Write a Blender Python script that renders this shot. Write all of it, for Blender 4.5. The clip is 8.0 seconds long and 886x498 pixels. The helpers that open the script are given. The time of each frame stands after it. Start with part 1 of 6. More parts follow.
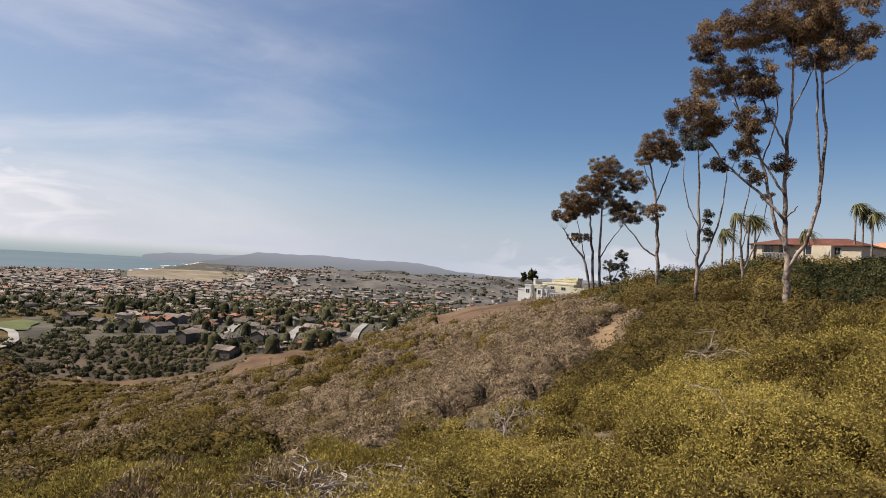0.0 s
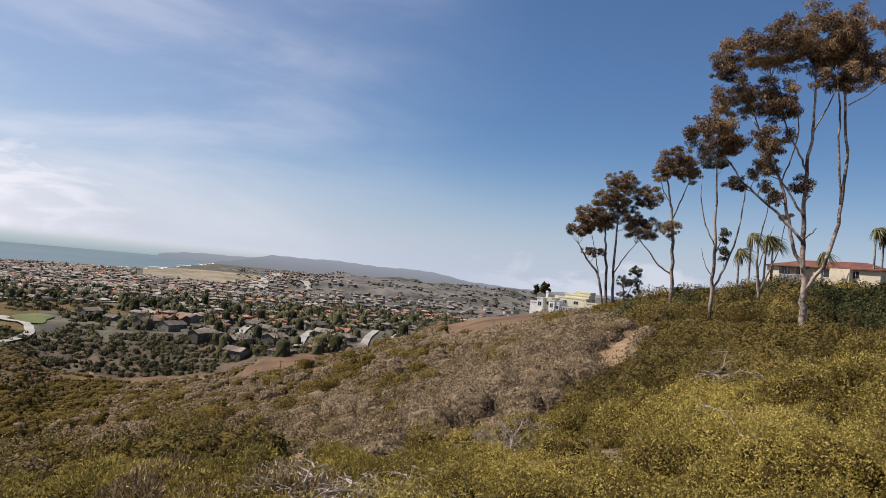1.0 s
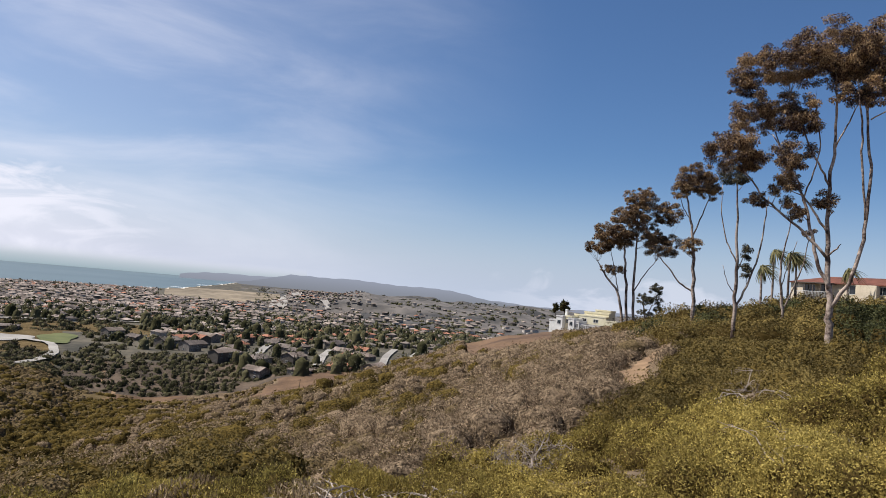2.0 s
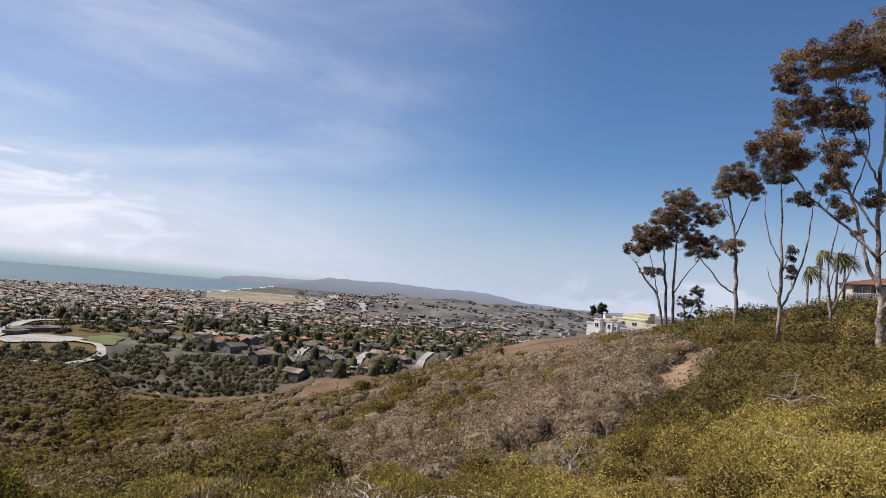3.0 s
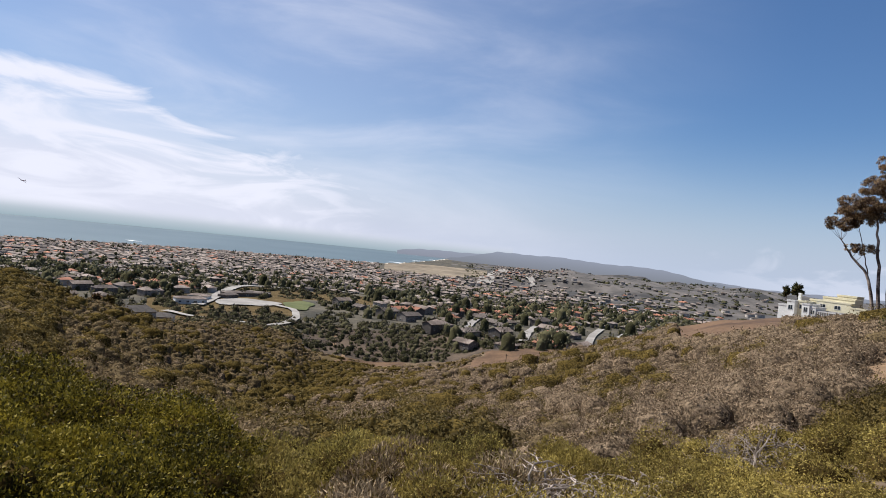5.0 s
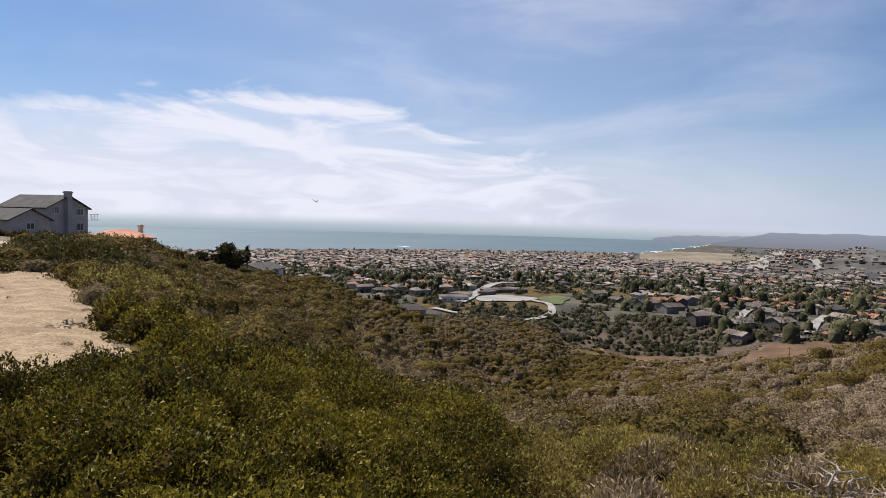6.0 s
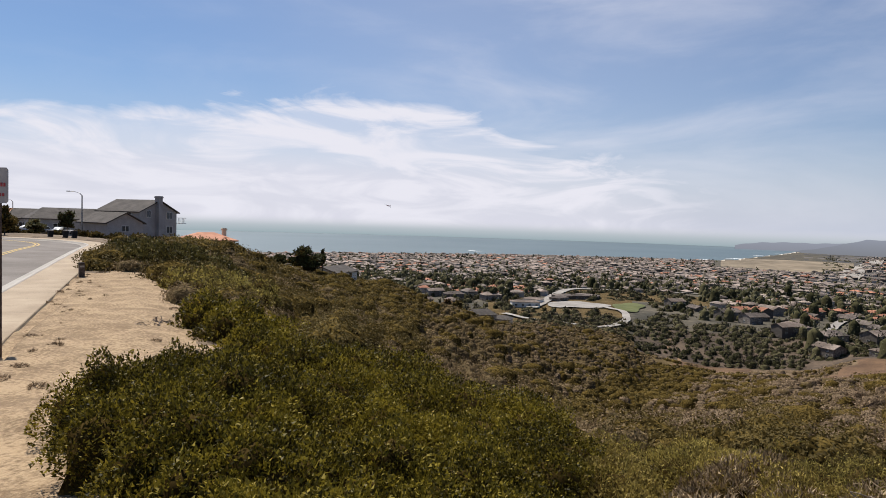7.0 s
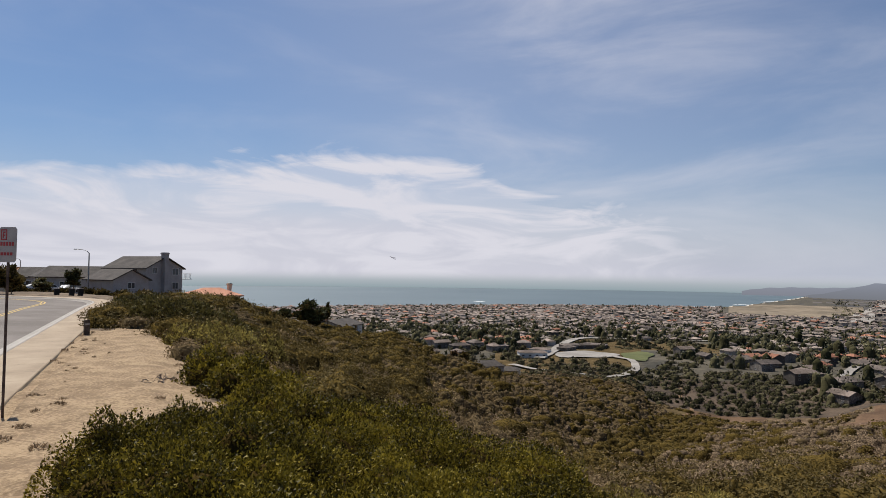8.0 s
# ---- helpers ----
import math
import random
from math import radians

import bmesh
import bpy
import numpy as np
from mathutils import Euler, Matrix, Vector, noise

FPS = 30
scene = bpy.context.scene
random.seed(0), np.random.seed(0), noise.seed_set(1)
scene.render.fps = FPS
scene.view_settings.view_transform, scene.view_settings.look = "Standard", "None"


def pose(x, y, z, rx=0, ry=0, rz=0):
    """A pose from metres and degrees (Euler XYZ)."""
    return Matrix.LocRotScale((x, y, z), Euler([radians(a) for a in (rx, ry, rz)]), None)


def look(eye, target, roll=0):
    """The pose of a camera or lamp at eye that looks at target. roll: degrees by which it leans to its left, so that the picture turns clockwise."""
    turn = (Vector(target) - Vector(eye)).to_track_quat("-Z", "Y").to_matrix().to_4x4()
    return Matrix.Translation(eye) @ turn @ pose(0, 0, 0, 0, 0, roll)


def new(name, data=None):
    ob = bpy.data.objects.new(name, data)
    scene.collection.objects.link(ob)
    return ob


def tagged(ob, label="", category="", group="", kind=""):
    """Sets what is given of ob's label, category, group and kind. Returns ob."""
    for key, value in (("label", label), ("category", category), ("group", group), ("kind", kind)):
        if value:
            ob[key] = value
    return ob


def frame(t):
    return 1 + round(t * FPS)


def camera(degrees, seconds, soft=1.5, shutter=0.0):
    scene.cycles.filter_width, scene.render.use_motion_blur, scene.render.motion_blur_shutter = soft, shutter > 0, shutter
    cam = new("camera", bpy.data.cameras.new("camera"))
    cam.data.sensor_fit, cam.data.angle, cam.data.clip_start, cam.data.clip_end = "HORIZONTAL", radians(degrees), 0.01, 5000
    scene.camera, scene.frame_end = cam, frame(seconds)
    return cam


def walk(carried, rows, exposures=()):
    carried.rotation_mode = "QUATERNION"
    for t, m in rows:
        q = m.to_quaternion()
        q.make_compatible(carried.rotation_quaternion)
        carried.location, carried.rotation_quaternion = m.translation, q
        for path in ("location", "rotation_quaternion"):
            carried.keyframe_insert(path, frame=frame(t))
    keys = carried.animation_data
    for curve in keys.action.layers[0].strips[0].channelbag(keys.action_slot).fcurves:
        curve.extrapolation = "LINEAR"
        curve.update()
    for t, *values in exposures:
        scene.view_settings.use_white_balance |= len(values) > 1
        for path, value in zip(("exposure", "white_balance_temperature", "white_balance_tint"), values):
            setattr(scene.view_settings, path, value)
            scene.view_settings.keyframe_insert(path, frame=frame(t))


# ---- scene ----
# Camera, standing on the brow of the hill and turning
cam = camera(70.0, 8.0, soft=0.8)
EYE = 1.9
ROWS = [
    (0.0, 0.00, 0.96, -3.67), (0.5, 0.48, 1.40, -5.13), (1.0, 1.17, 1.70, -5.76), (2.5, 4.33, 3.57, -5.07),
    (3.0, 6.09, 3.16, -5.34), (3.5, 7.56, 1.85, -6.77), (4.0, 10.38, 0.54, -6.65), (4.2, 11.75, 0.07, -6.50),
    (5.3, 27.37, -1.15, -5.12), (5.5, 32.19, -1.62, -4.17), (6.0, 43.77, -2.70, -1.50), (6.5, 48.92, -2.87, -1.33),
    (7.0, 50.22, -2.46, -1.73), (7.5, 50.35, -0.55, -0.39), (8.0, 50.66, 2.16, -0.70)]
walk(cam, [(t, pose(0, 0, EYE, 90 + p, r, y)) for t, y, p, r in ROWS], [(0.0, 0.54, 6750, 10), (1.0, 0.54, 6450, 10), (2.5, 0.58, 6250, 10), (4.0, 0.58, 6150, 10), (5.5, 0.53, 6150, 10), (6.5, 0.48, 6350, 10), (7.2, 0.4, 6450, 10), (8.0, 0.22, 6450, 10)])

# ---------------------------------------------------------------- light
SUN_AZ, SUN_EL = 88.0, 58.0


def nodes_of(tree):
    tree.nodes.clear()

    def add(kind, **kw):
        n = tree.nodes.new(kind)
        for k, v in kw.items():
            if k in n.inputs:
                n.inputs[k].default_value = v
        return n
    return add, tree.links.new


def make_world():
    w = bpy.data.worlds.new("sky")
    scene.world = w
    w.use_nodes = True
    add, link = nodes_of(w.node_tree)
    out = add("ShaderNodeOutputWorld")
    bg = add("ShaderNodeBackground", Strength=0.058)
    sky = add("ShaderNodeTexSky")
    sky.sky_type, sky.sun_disc = "NISHITA", False
    sky.sun_elevation, sky.sun_rotation = radians(SUN_EL), radians(-SUN_AZ)
    sky.altitude, sky.air_density, sky.dust_density, sky.ozone_density = 100, 1.0, 0.6, 3.0
    co = add("ShaderNodeTexCoord")
    sep = add("ShaderNodeSeparateXYZ")
    link(co.outputs["Generated"], sep.inputs[0])

    def m(op, a, b=0.0, c=0.0):
        n = add("ShaderNodeMath")
        n.operation = op
        for i, v in enumerate((a, b, c)):
            if hasattr(v, "is_linked"):
                link(v, n.inputs[i])
            else:
                n.inputs[i].default_value = v
        return n.outputs[0]

    def ramp(v, a, b, lo=0.0, hi=1.0):
        n = add("ShaderNodeMapRange")
        n.interpolation_type = "SMOOTHSTEP"
        link(v, n.inputs["Value"])
        for k, q in (("From Min", a), ("From Max", b), ("To Min", lo), ("To Max", hi)):
            n.inputs[k].default_value = q
        return n.outputs[0]

    def fbm(scale, detail, stretch, distortion=0.0, shift=(0, 0, 0)):
        mp = add("ShaderNodeMapping")
        mp.inputs["Scale"].default_value = stretch
        mp.inputs["Location"].default_value = shift
        link(co.outputs["Generated"], mp.inputs["Vector"])
        n = add("ShaderNodeTexNoise", Scale=scale, Detail=detail, Roughness=0.55, Distortion=distortion)
        link(mp.outputs[0], n.inputs["Vector"])
        return n.outputs["Fac"]
    x, y, z = sep.outputs
    az = m("ARCTAN2", m("MULTIPLY", x, -1.0), y)
    el = z
    # cirrus bank over the sea: its upper edge climbs away from the land
    edge = m("ADD", m("ADD", ramp(az, radians(15), radians(31), -0.06, 0.104), ramp(az, radians(38), radians(52), 0.0, 0.082)), ramp(az, radians(56), radians(90), 0.0, -0.05))
    wob = m("MULTIPLY", m("SUBTRACT", fbm(4.5, 7, (1, 1, 3.0), 1.6), 0.5), 0.12)
    bank = ramp(m("SUBTRACT", m("ADD", edge, wob), el), -0.012, 0.028)
    bank = m("MULTIPLY", bank, ramp(az, radians(21), radians(38), 0.15, 1.0))
    streak = ramp(fbm(4.0, 9, (1, 1, 5), 1.8, (3, 1, 0)), 0.36, 0.62)
    bank = m("MULTIPLY", bank, m("ADD", m("MULTIPLY", streak, 0.5), 0.5))
    veil = m("MULTIPLY", ramp(fbm(2.0, 8, (1.2, 1.2, 4.5), 0.5, (0, 5, 2)), 0.42, 0.80), m("MULTIPLY", ramp(az, radians(-8), radians(35), 0.0, 0.43), ramp(az, radians(42), radians(62), 1.0, 0.3)))
    veil = m("ADD", veil, m("MULTIPLY", ramp(az, radians(-8), radians(38), 0.0, 0.22), ramp(az, radians(48), radians(80), 1.0, 0.3)))
    low = m("MULTIPLY", m("POWER", ramp(el, 0.24, -0.02), 1.6), 0.96)
    low = m("MAXIMUM", low, m("MULTIPLY", ramp(el, 0.135, 0.055), ramp(az, radians(26), radians(50), 0.0, 0.88)))
    puffs = m("MULTIPLY", ramp(m("SUBTRACT", fbm(9.0, 6, (1, 1, 2.6), 0.4, (7, 2, 0)), m("MULTIPLY", el, 3.2)), 0.40, 0.52), m("MULTIPLY", ramp(el, 0.075, 0.03), ramp(az, radians(4), radians(-12), 0.0, 0.36)))
    cloud = m("MINIMUM", m("MAXIMUM", m("MAXIMUM", bank, veil), puffs), 1.0)

    def mixed(fac, a, b, mode="MIX"):
        n = add("ShaderNodeMix")
        n.data_type, n.blend_type = "RGBA", mode
        for key, v in (("Factor", fac), ("A", a), ("B", b)):
            if hasattr(v, "is_linked"):
                link(v, n.inputs[key])
            else:
                n.inputs[key].default_value = v
        return n.outputs["Result"]
    blue = mixed(1.0, sky.outputs[0], (0.78, 0.96, 1.15, 1), "MULTIPLY")
    haze = mixed(ramp(az, radians(0), radians(62)), (6.2, 6.9, 8.3, 1), (8.0, 8.0, 9.4, 1))
    hazed = mixed(low, blue, haze)
    final = mixed(cloud, hazed, (10.4, 10.3, 11.2, 1))
    link(final, bg.inputs["Color"])
    link(bg.outputs[0], out.inputs["Surface"])


make_world()
sun = new("sun", bpy.data.lights.new("sun", "SUN"))
sun.data.energy, sun.data.angle, sun.data.color = 5.0, radians(0.53), (1.0, 0.95, 0.87)
sa, se = radians(SUN_AZ), radians(SUN_EL)
sun.matrix_world = look((-math.sin(sa) * math.cos(se) * 50, math.cos(sa) * math.cos(se) * 50, math.sin(se) * 50), (0, 0, 0))


# ---------------------------------------------------------------- materials
def material(name, dark, light, scale=4.0, rough=0.9, bump=0.0, fine=40.0, island=0.0, leaf=0.0, mid=None, objrand=0.0, spec=0.3, metal=0.0, coarse=1.1, grain=0.6):
    """Two scales of noise between two or three colours, with optional variation by island, by object and leaf translucency."""
    mat = bpy.data.materials.new(name)
    mat.use_nodes = True
    add, link = nodes_of(mat.node_tree)
    out = add("ShaderNodeOutputMaterial")
    bsdf = add("ShaderNodeBsdfPrincipled", Roughness=rough, Metallic=metal)
    bsdf.inputs["Specular IOR Level"].default_value = 0.12 if leaf else spec
    geo = add("ShaderNodeNewGeometry")
    n1 = add("ShaderNodeTexNoise", Scale=scale, Detail=6.0, Roughness=0.6)
    n2 = add("ShaderNodeTexNoise", Scale=fine, Detail=4.0, Roughness=0.6)
    link(geo.outputs["Position"], n1.inputs["Vector"])
    link(geo.outputs["Position"], n2.inputs["Vector"])
    base = add("ShaderNodeValue")
    base.outputs[0].default_value = 0.5
    fac = base.outputs[0]

    def plus(fac, src, amount):
        a = add("ShaderNodeMath")
        a.operation = "SUBTRACT"
        link(src, a.inputs[0])
        a.inputs[1].default_value = 0.5
        b = add("ShaderNodeMath")
        b.operation = "MULTIPLY_ADD"
        link(a.outputs[0], b.inputs[0])
        b.inputs[1].default_value = amount
        link(fac, b.inputs[2])
        return b.outputs[0]
    fac = plus(plus(fac, n1.outputs["Fac"], coarse), n2.outputs["Fac"], grain)
    if island:
        fac = plus(fac, geo.outputs["Random Per Island"], island)
    if objrand:
        oi = add("ShaderNodeObjectInfo")
        fac = plus(fac, oi.outputs["Random"], objrand)
    cr = add("ShaderNodeValToRGB")
    cr.color_ramp.elements[0].position, cr.color_ramp.elements[1].position = 0.33, 0.68
    cr.color_ramp.elements[0].color, cr.color_ramp.elements[1].color = (*dark, 1), (*light, 1)
    if mid:
        e = cr.color_ramp.elements.new(0.5)
        e.color = (*mid, 1)
    link(fac, cr.inputs["Fac"])
    link(cr.outputs["Color"], bsdf.inputs["Base Color"])
    if bump:
        bp = add("ShaderNodeBump", Strength=bump, Distance=0.05)
        link(n2.outputs["Fac"], bp.inputs["Height"])
        link(bp.outputs[0], bsdf.inputs["Normal"])
    surf = bsdf.outputs[0]
    if leaf:
        tr = add("ShaderNodeBsdfTranslucent")
        link(cr.outputs["Color"], tr.inputs["Color"])
        mx = add("ShaderNodeMixShader", Fac=leaf)
        link(surf, mx.inputs[1])
        link(tr.outputs[0], mx.inputs[2])
        surf = mx.outputs[0]
    link(surf, out.inputs["Surface"])
    return mat


M = {
    "straw": material("dry_straw", (0.12, 0.082, 0.045), (0.42, 0.315, 0.19), 0.8, 0.9, 0, 4.0, 0.5, 0.2, (0.24, 0.17, 0.095)),
    "farscrub": material("far_dry_hills", (0.036, 0.033, 0.03), (0.12, 0.103, 0.09), 0.006, 0.95, 0, 0.03, coarse=1.6),
    # brush insides: darker copies of the leaf colours, inner shade painted in
    "sage_in": material("dry_sage_shaded", (0.0486, 0.034, 0.0212), (0.216, 0.155, 0.0994), 0.12, 0.95, 1.0, 7.0, coarse=0.6, grain=1.7, spec=0.0),
    "chaparral_in": material("chaparral_shaded", (0.05, 0.036, 0.018), (0.15, 0.108, 0.056), 0.1, 0.95, 1.0, 6.0, coarse=0.6, grain=1.2, spec=0.0),
    "hill_in": material("olive_brush_shaded", (0.021, 0.015, 0.0047), (0.121, 0.083, 0.0244), 0.2, 0.95, 1.0, 6.0, coarse=0.6, grain=1.7, spec=0.0),
    "hedge": material("olive_bush_leaves", (0.068, 0.048, 0.014), (0.205, 0.146, 0.043), 0.25, 0.8, 0, 2.0, 0.2, 0.1, (0.122, 0.087, 0.025)),
    "clipped": material("clipped_hedge_leaves", (0.042, 0.036, 0.011), (0.2, 0.16, 0.047), 0.6, 0.75, 0, 3.0, 0.35, 0.15, (0.1, 0.082, 0.022)),
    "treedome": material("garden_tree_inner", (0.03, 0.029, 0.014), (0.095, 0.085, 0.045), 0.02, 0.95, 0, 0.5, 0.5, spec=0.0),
    "path": material("trodden_path", (0.15, 0.09, 0.048), (0.25, 0.16, 0.088), 0.7, 0.95, 0.4, 6.0),
    "hill": material("olive_hill_leaves", (0.062, 0.045, 0.014), (0.175, 0.125, 0.038), 0.2, 0.8, 0, 1.0, 0.15, 0.15, (0.11, 0.079, 0.023), coarse=0.9, grain=0.6),
    "darkleaf": material("dark_bush_leaves", (0.014, 0.016, 0.006), (0.085, 0.085, 0.03), 0.5, 0.7, 0, 3.0, 0.5, 0.2),
    "bank": material("bare_canyon_bank", (0.034, 0.024, 0.016), (0.105, 0.073, 0.048), 0.05, 0.95, 0.4, 0.6),
    "soil": material("soil", (0.08, 0.054, 0.032), (0.18, 0.128, 0.08), 0.35, 0.95, 0.5, 3.0),
    "sand": material("sandy_dirt", (0.19, 0.126, 0.07), (0.37, 0.263, 0.154), 1.3, 0.95, 1.0, 16.0, grain=1.3),
    "dirt": material("bare_dirt", (0.064, 0.035, 0.018), (0.14, 0.081, 0.042), 0.08, 0.95, 0.3, 1.2),
    "tan": material("dry_field", (0.11, 0.085, 0.055), (0.25, 0.195, 0.13), 0.006, 0.95, 0.0, 0.03),
    "lawn": material("lawn", (0.06, 0.068, 0.02), (0.1, 0.106, 0.034), 0.05, 0.95, 0.2, 1.5),
    "townsoil": material("town_ground", (0.032, 0.028, 0.018), (0.10, 0.082, 0.055), 0.03, 0.95, 0.0, 0.2),
    "beach": material("beach_sand", (0.42, 0.36, 0.28), (0.5, 0.44, 0.36), 0.02, 0.9, 0.0, 0.2),
    # inside of the green bushes, darkened to paint their inner shade
    "core": material("shaded_inner_twigs", (0.026, 0.017, 0.005), (0.065, 0.044, 0.015), 3.0, 0.95, spec=0.0),
    "coredry": material("dry_inner_twigs", (0.06, 0.047, 0.033), (0.14, 0.115, 0.085), 1.5, 0.95),
    "berry": material("dark_green_leaves", (0.032, 0.027, 0.004), (0.28, 0.213, 0.026), 0.9, 0.55, 0, 7.0, 0.45, 0.28, (0.11, 0.087, 0.011)),
    "coyote": material("olive_leaves", (0.125, 0.087, 0.023), (0.44, 0.335, 0.088), 0.35, 0.65, 0, 5.0, 0.35, 0.3, (0.25, 0.188, 0.045), coarse=1.2),
    "sage": material("dry_grey_sage", (0.099, 0.07, 0.042), (0.35, 0.256, 0.163), 0.09, 0.9, 0, 0.9, 0.3, 0.2, (0.194, 0.137, 0.085), coarse=0.7, grain=0.7),
    "chaparral": material("brown_green_chaparral", (0.107, 0.075, 0.037), (0.275, 0.195, 0.107), 0.07, 0.9, 0, 0.9, 0.3, 0.2, (0.178, 0.125, 0.064), coarse=0.8, grain=0.7),
    "weeds": material("yellow_green_weeds", (0.10, 0.074, 0.025), (0.37, 0.295, 0.078), 0.8, 0.8, 0, 6.0, 0.6, 0.3, (0.21, 0.165, 0.04)),
    "canyonleaf": material("dark_canyon_scrub", (0.042, 0.034, 0.02), (0.16, 0.124, 0.072), 0.03, 0.9, 0, 0.4, 0.4, 0.0, (0.085, 0.067, 0.039)),
    "towntree": material("garden_trees", (0.04, 0.042, 0.022), (0.17, 0.155, 0.085), 0.02, 0.9, 0, 0.3, 0.5, 0.0, (0.085, 0.083, 0.045)),
    "street": material("worn_street", (0.19, 0.17, 0.15), (0.3, 0.272, 0.24), 0.05, 0.9, 0, 1.0),
    "gum": material("reddish_gum_leaves", (0.04, 0.023, 0.017), (0.43, 0.285, 0.14), 0.5, 0.5, 0, 3.0, 0.6, 0.32, (0.138, 0.081, 0.051)),
    "gumdark": material("dark_gum_leaves", (0.022, 0.022, 0.013), (0.13, 0.11, 0.065), 0.5, 0.6, 0, 3.0, 0.5, 0.15),
    "bark": material("smooth_gum_bark", (0.06, 0.036, 0.026), (0.38, 0.295, 0.235), 0.7, 0.8, 0.5, 6.0, coarse=1.5, grain=1.0),
    "asphalt": material("asphalt", (0.15, 0.132, 0.118), (0.225, 0.20, 0.18), 0.3, 0.95, 0.3, 30.0, spec=0.08),
    "concrete": material("pale_concrete", (0.28, 0.213, 0.146), (0.375, 0.295, 0.208), 0.7, 0.9, 0.2, 20.0),
    "yellow": material("yellow_paint", (0.42, 0.28, 0.07), (0.55, 0.38, 0.11), 2.0, 0.7, 0.1, 30.0),
    "white": material("white_paint", (0.29, 0.255, 0.215), (0.38, 0.34, 0.295), 0.3, 0.7),
    "foam": material("white_surf", (0.7, 0.72, 0.72), (0.85, 0.86, 0.86), 0.02, 0.8),
    "steel": material("galvanised_steel", (0.20, 0.19, 0.18), (0.34, 0.33, 0.31), 3.0, 0.5, 0.0, 40.0, metal=0.6),
    "deadwood": material("bleached_dead_wood", (0.12, 0.088, 0.065), (0.38, 0.31, 0.25), 3.0, 0.9, 0.2, 30.0),
}


def sea_material():
    mat = bpy.data.materials.new("sea_water")
    mat.use_nodes = True
    add, link = nodes_of(mat.node_tree)
    out = add("ShaderNodeOutputMaterial")
    b = add("ShaderNodeBsdfPrincipled", Roughness=0.5)
    geo = add("ShaderNodeNewGeometry")
    n = add("ShaderNodeTexNoise", Scale=0.0022, Detail=5.0)
    link(geo.outputs["Position"], n.inputs["Vector"])
    cr = add("ShaderNodeValToRGB")
    cr.color_ramp.elements[0].position, cr.color_ramp.elements[1].position = 0.3, 0.7
    cr.color_ramp.elements[0].color, cr.color_ramp.elements[1].color = (0.056, 0.086, 0.098, 1), (0.08, 0.114, 0.124, 1)
    link(n.outputs["Fac"], cr.inputs["Fac"])
    link(cr.outputs["Color"], b.inputs["Base Color"])
    w = add("ShaderNodeTexNoise", Scale=0.05, Detail=6.0)
    link(geo.outputs["Position"], w.inputs["Vector"])
    bp = add("ShaderNodeBump", Strength=0.5, Distance=1.0)
    link(w.outputs["Fac"], bp.inputs["Height"])
    link(bp.outputs[0], b.inputs["Normal"])
    link(b.outputs[0], out.inputs["Surface"])
    return mat


M["sea"] = sea_material()


# ---------------------------------------------------------------- building helpers
def xy(az, r):
    return -math.sin(radians(az)) * r, math.cos(radians(az)) * r


def mesh_from(name, V, F, mats, index=None, smooth=False):
    """A mesh from arrays of vertices and of faces that all have the same number of corners."""
    V, F = np.asarray(V, np.float32), np.asarray(F, np.int32)
    me = bpy.data.meshes.new(name)
    me.vertices.add(len(V))
    me.vertices.foreach_set("co", V.ravel())
    k = F.shape[1]
    me.loops.add(F.size)
    me.loops.foreach_set("vertex_index", F.ravel())
    me.polygons.add(len(F))
    me.polygons.foreach_set("loop_start", np.arange(0, F.size, k, dtype=np.int32))
    for mt in mats:
        me.materials.append(mt)
    if index is not None:
        me.polygons.foreach_set("material_index", np.asarray(index, np.int32))
    if smooth:
        me.polygons.foreach_set("use_smooth", np.ones(len(F), bool))
    me.update(calc_edges=True)
    return me


def part(name, bm, mat, parent=None, label="", smooth=False):
    me = bpy.data.meshes.new(name)
    bm.to_mesh(me)
    bm.free()
    if smooth:
        me.polygons.foreach_set("use_smooth", np.ones(len(me.polygons), bool))
    me.materials.append(mat)
    ob = new(name, me)
    if parent:
        ob.parent = parent
    return tagged(ob, label)


def empty(name, m, label="", category="", group=""):
    ob = new(name)
    ob.matrix_world = m
    return tagged(ob, label, category, group)


def box(bm, x0, x1, y0, y1, z0, z1):
    v = [bm.verts.new(p) for p in ((x0, y0, z0), (x1, y0, z0), (x1, y1, z0), (x0, y1, z0), (x0, y0, z1), (x1, y0, z1), (x1, y1, z1), (x0, y1, z1))]
    for q in ((3, 2, 1, 0), (4, 5, 6, 7), (0, 1, 5, 4), (1, 2, 6, 5), (2, 3, 7, 6), (3, 0, 4, 7)):
        bm.faces.new([v[i] for i in q])
    return v


def tube(bm, pts, radii, sides=8):
    """A tapered tube along points."""
    rings = []
    for i, p in enumerate(pts):
        p = Vector(p)
        d = Vector(pts[min(i + 1, len(pts) - 1)]) - Vector(pts[max(i - 1, 0)])
        d.normalize()
        a = d.orthogonal().normalized() if abs(d.x) < 0.99 else d.cross(Vector((0, 1, 0))).normalized()
        a = (Vector((1, 0, 0)) - d * d.x).normalized() if abs(d.x) < 0.9 else a
        b = d.cross(a)
        rings.append([bm.verts.new(p + (a * math.cos(2 * math.pi * k / sides) + b * math.sin(2 * math.pi * k / sides)) * radii[i]) for k in range(sides)])
    for r0, r1 in zip(rings, rings[1:]):
        for k in range(sides):
            bm.faces.new((r0[k], r0[(k + 1) % sides], r1[(k + 1) % sides], r1[k]))
    bm.faces.new(rings[0][::-1])
    bm.faces.new(rings[-1])


# ---------------------------------------------------------------- lie of the land: heights along bearings from the brow
KNOTS = np.log(np.array([1.0, 4, 9, 25, 60, 110, 200, 300, 390, 450]))
BEARINGS, HEIGHTS = [], []


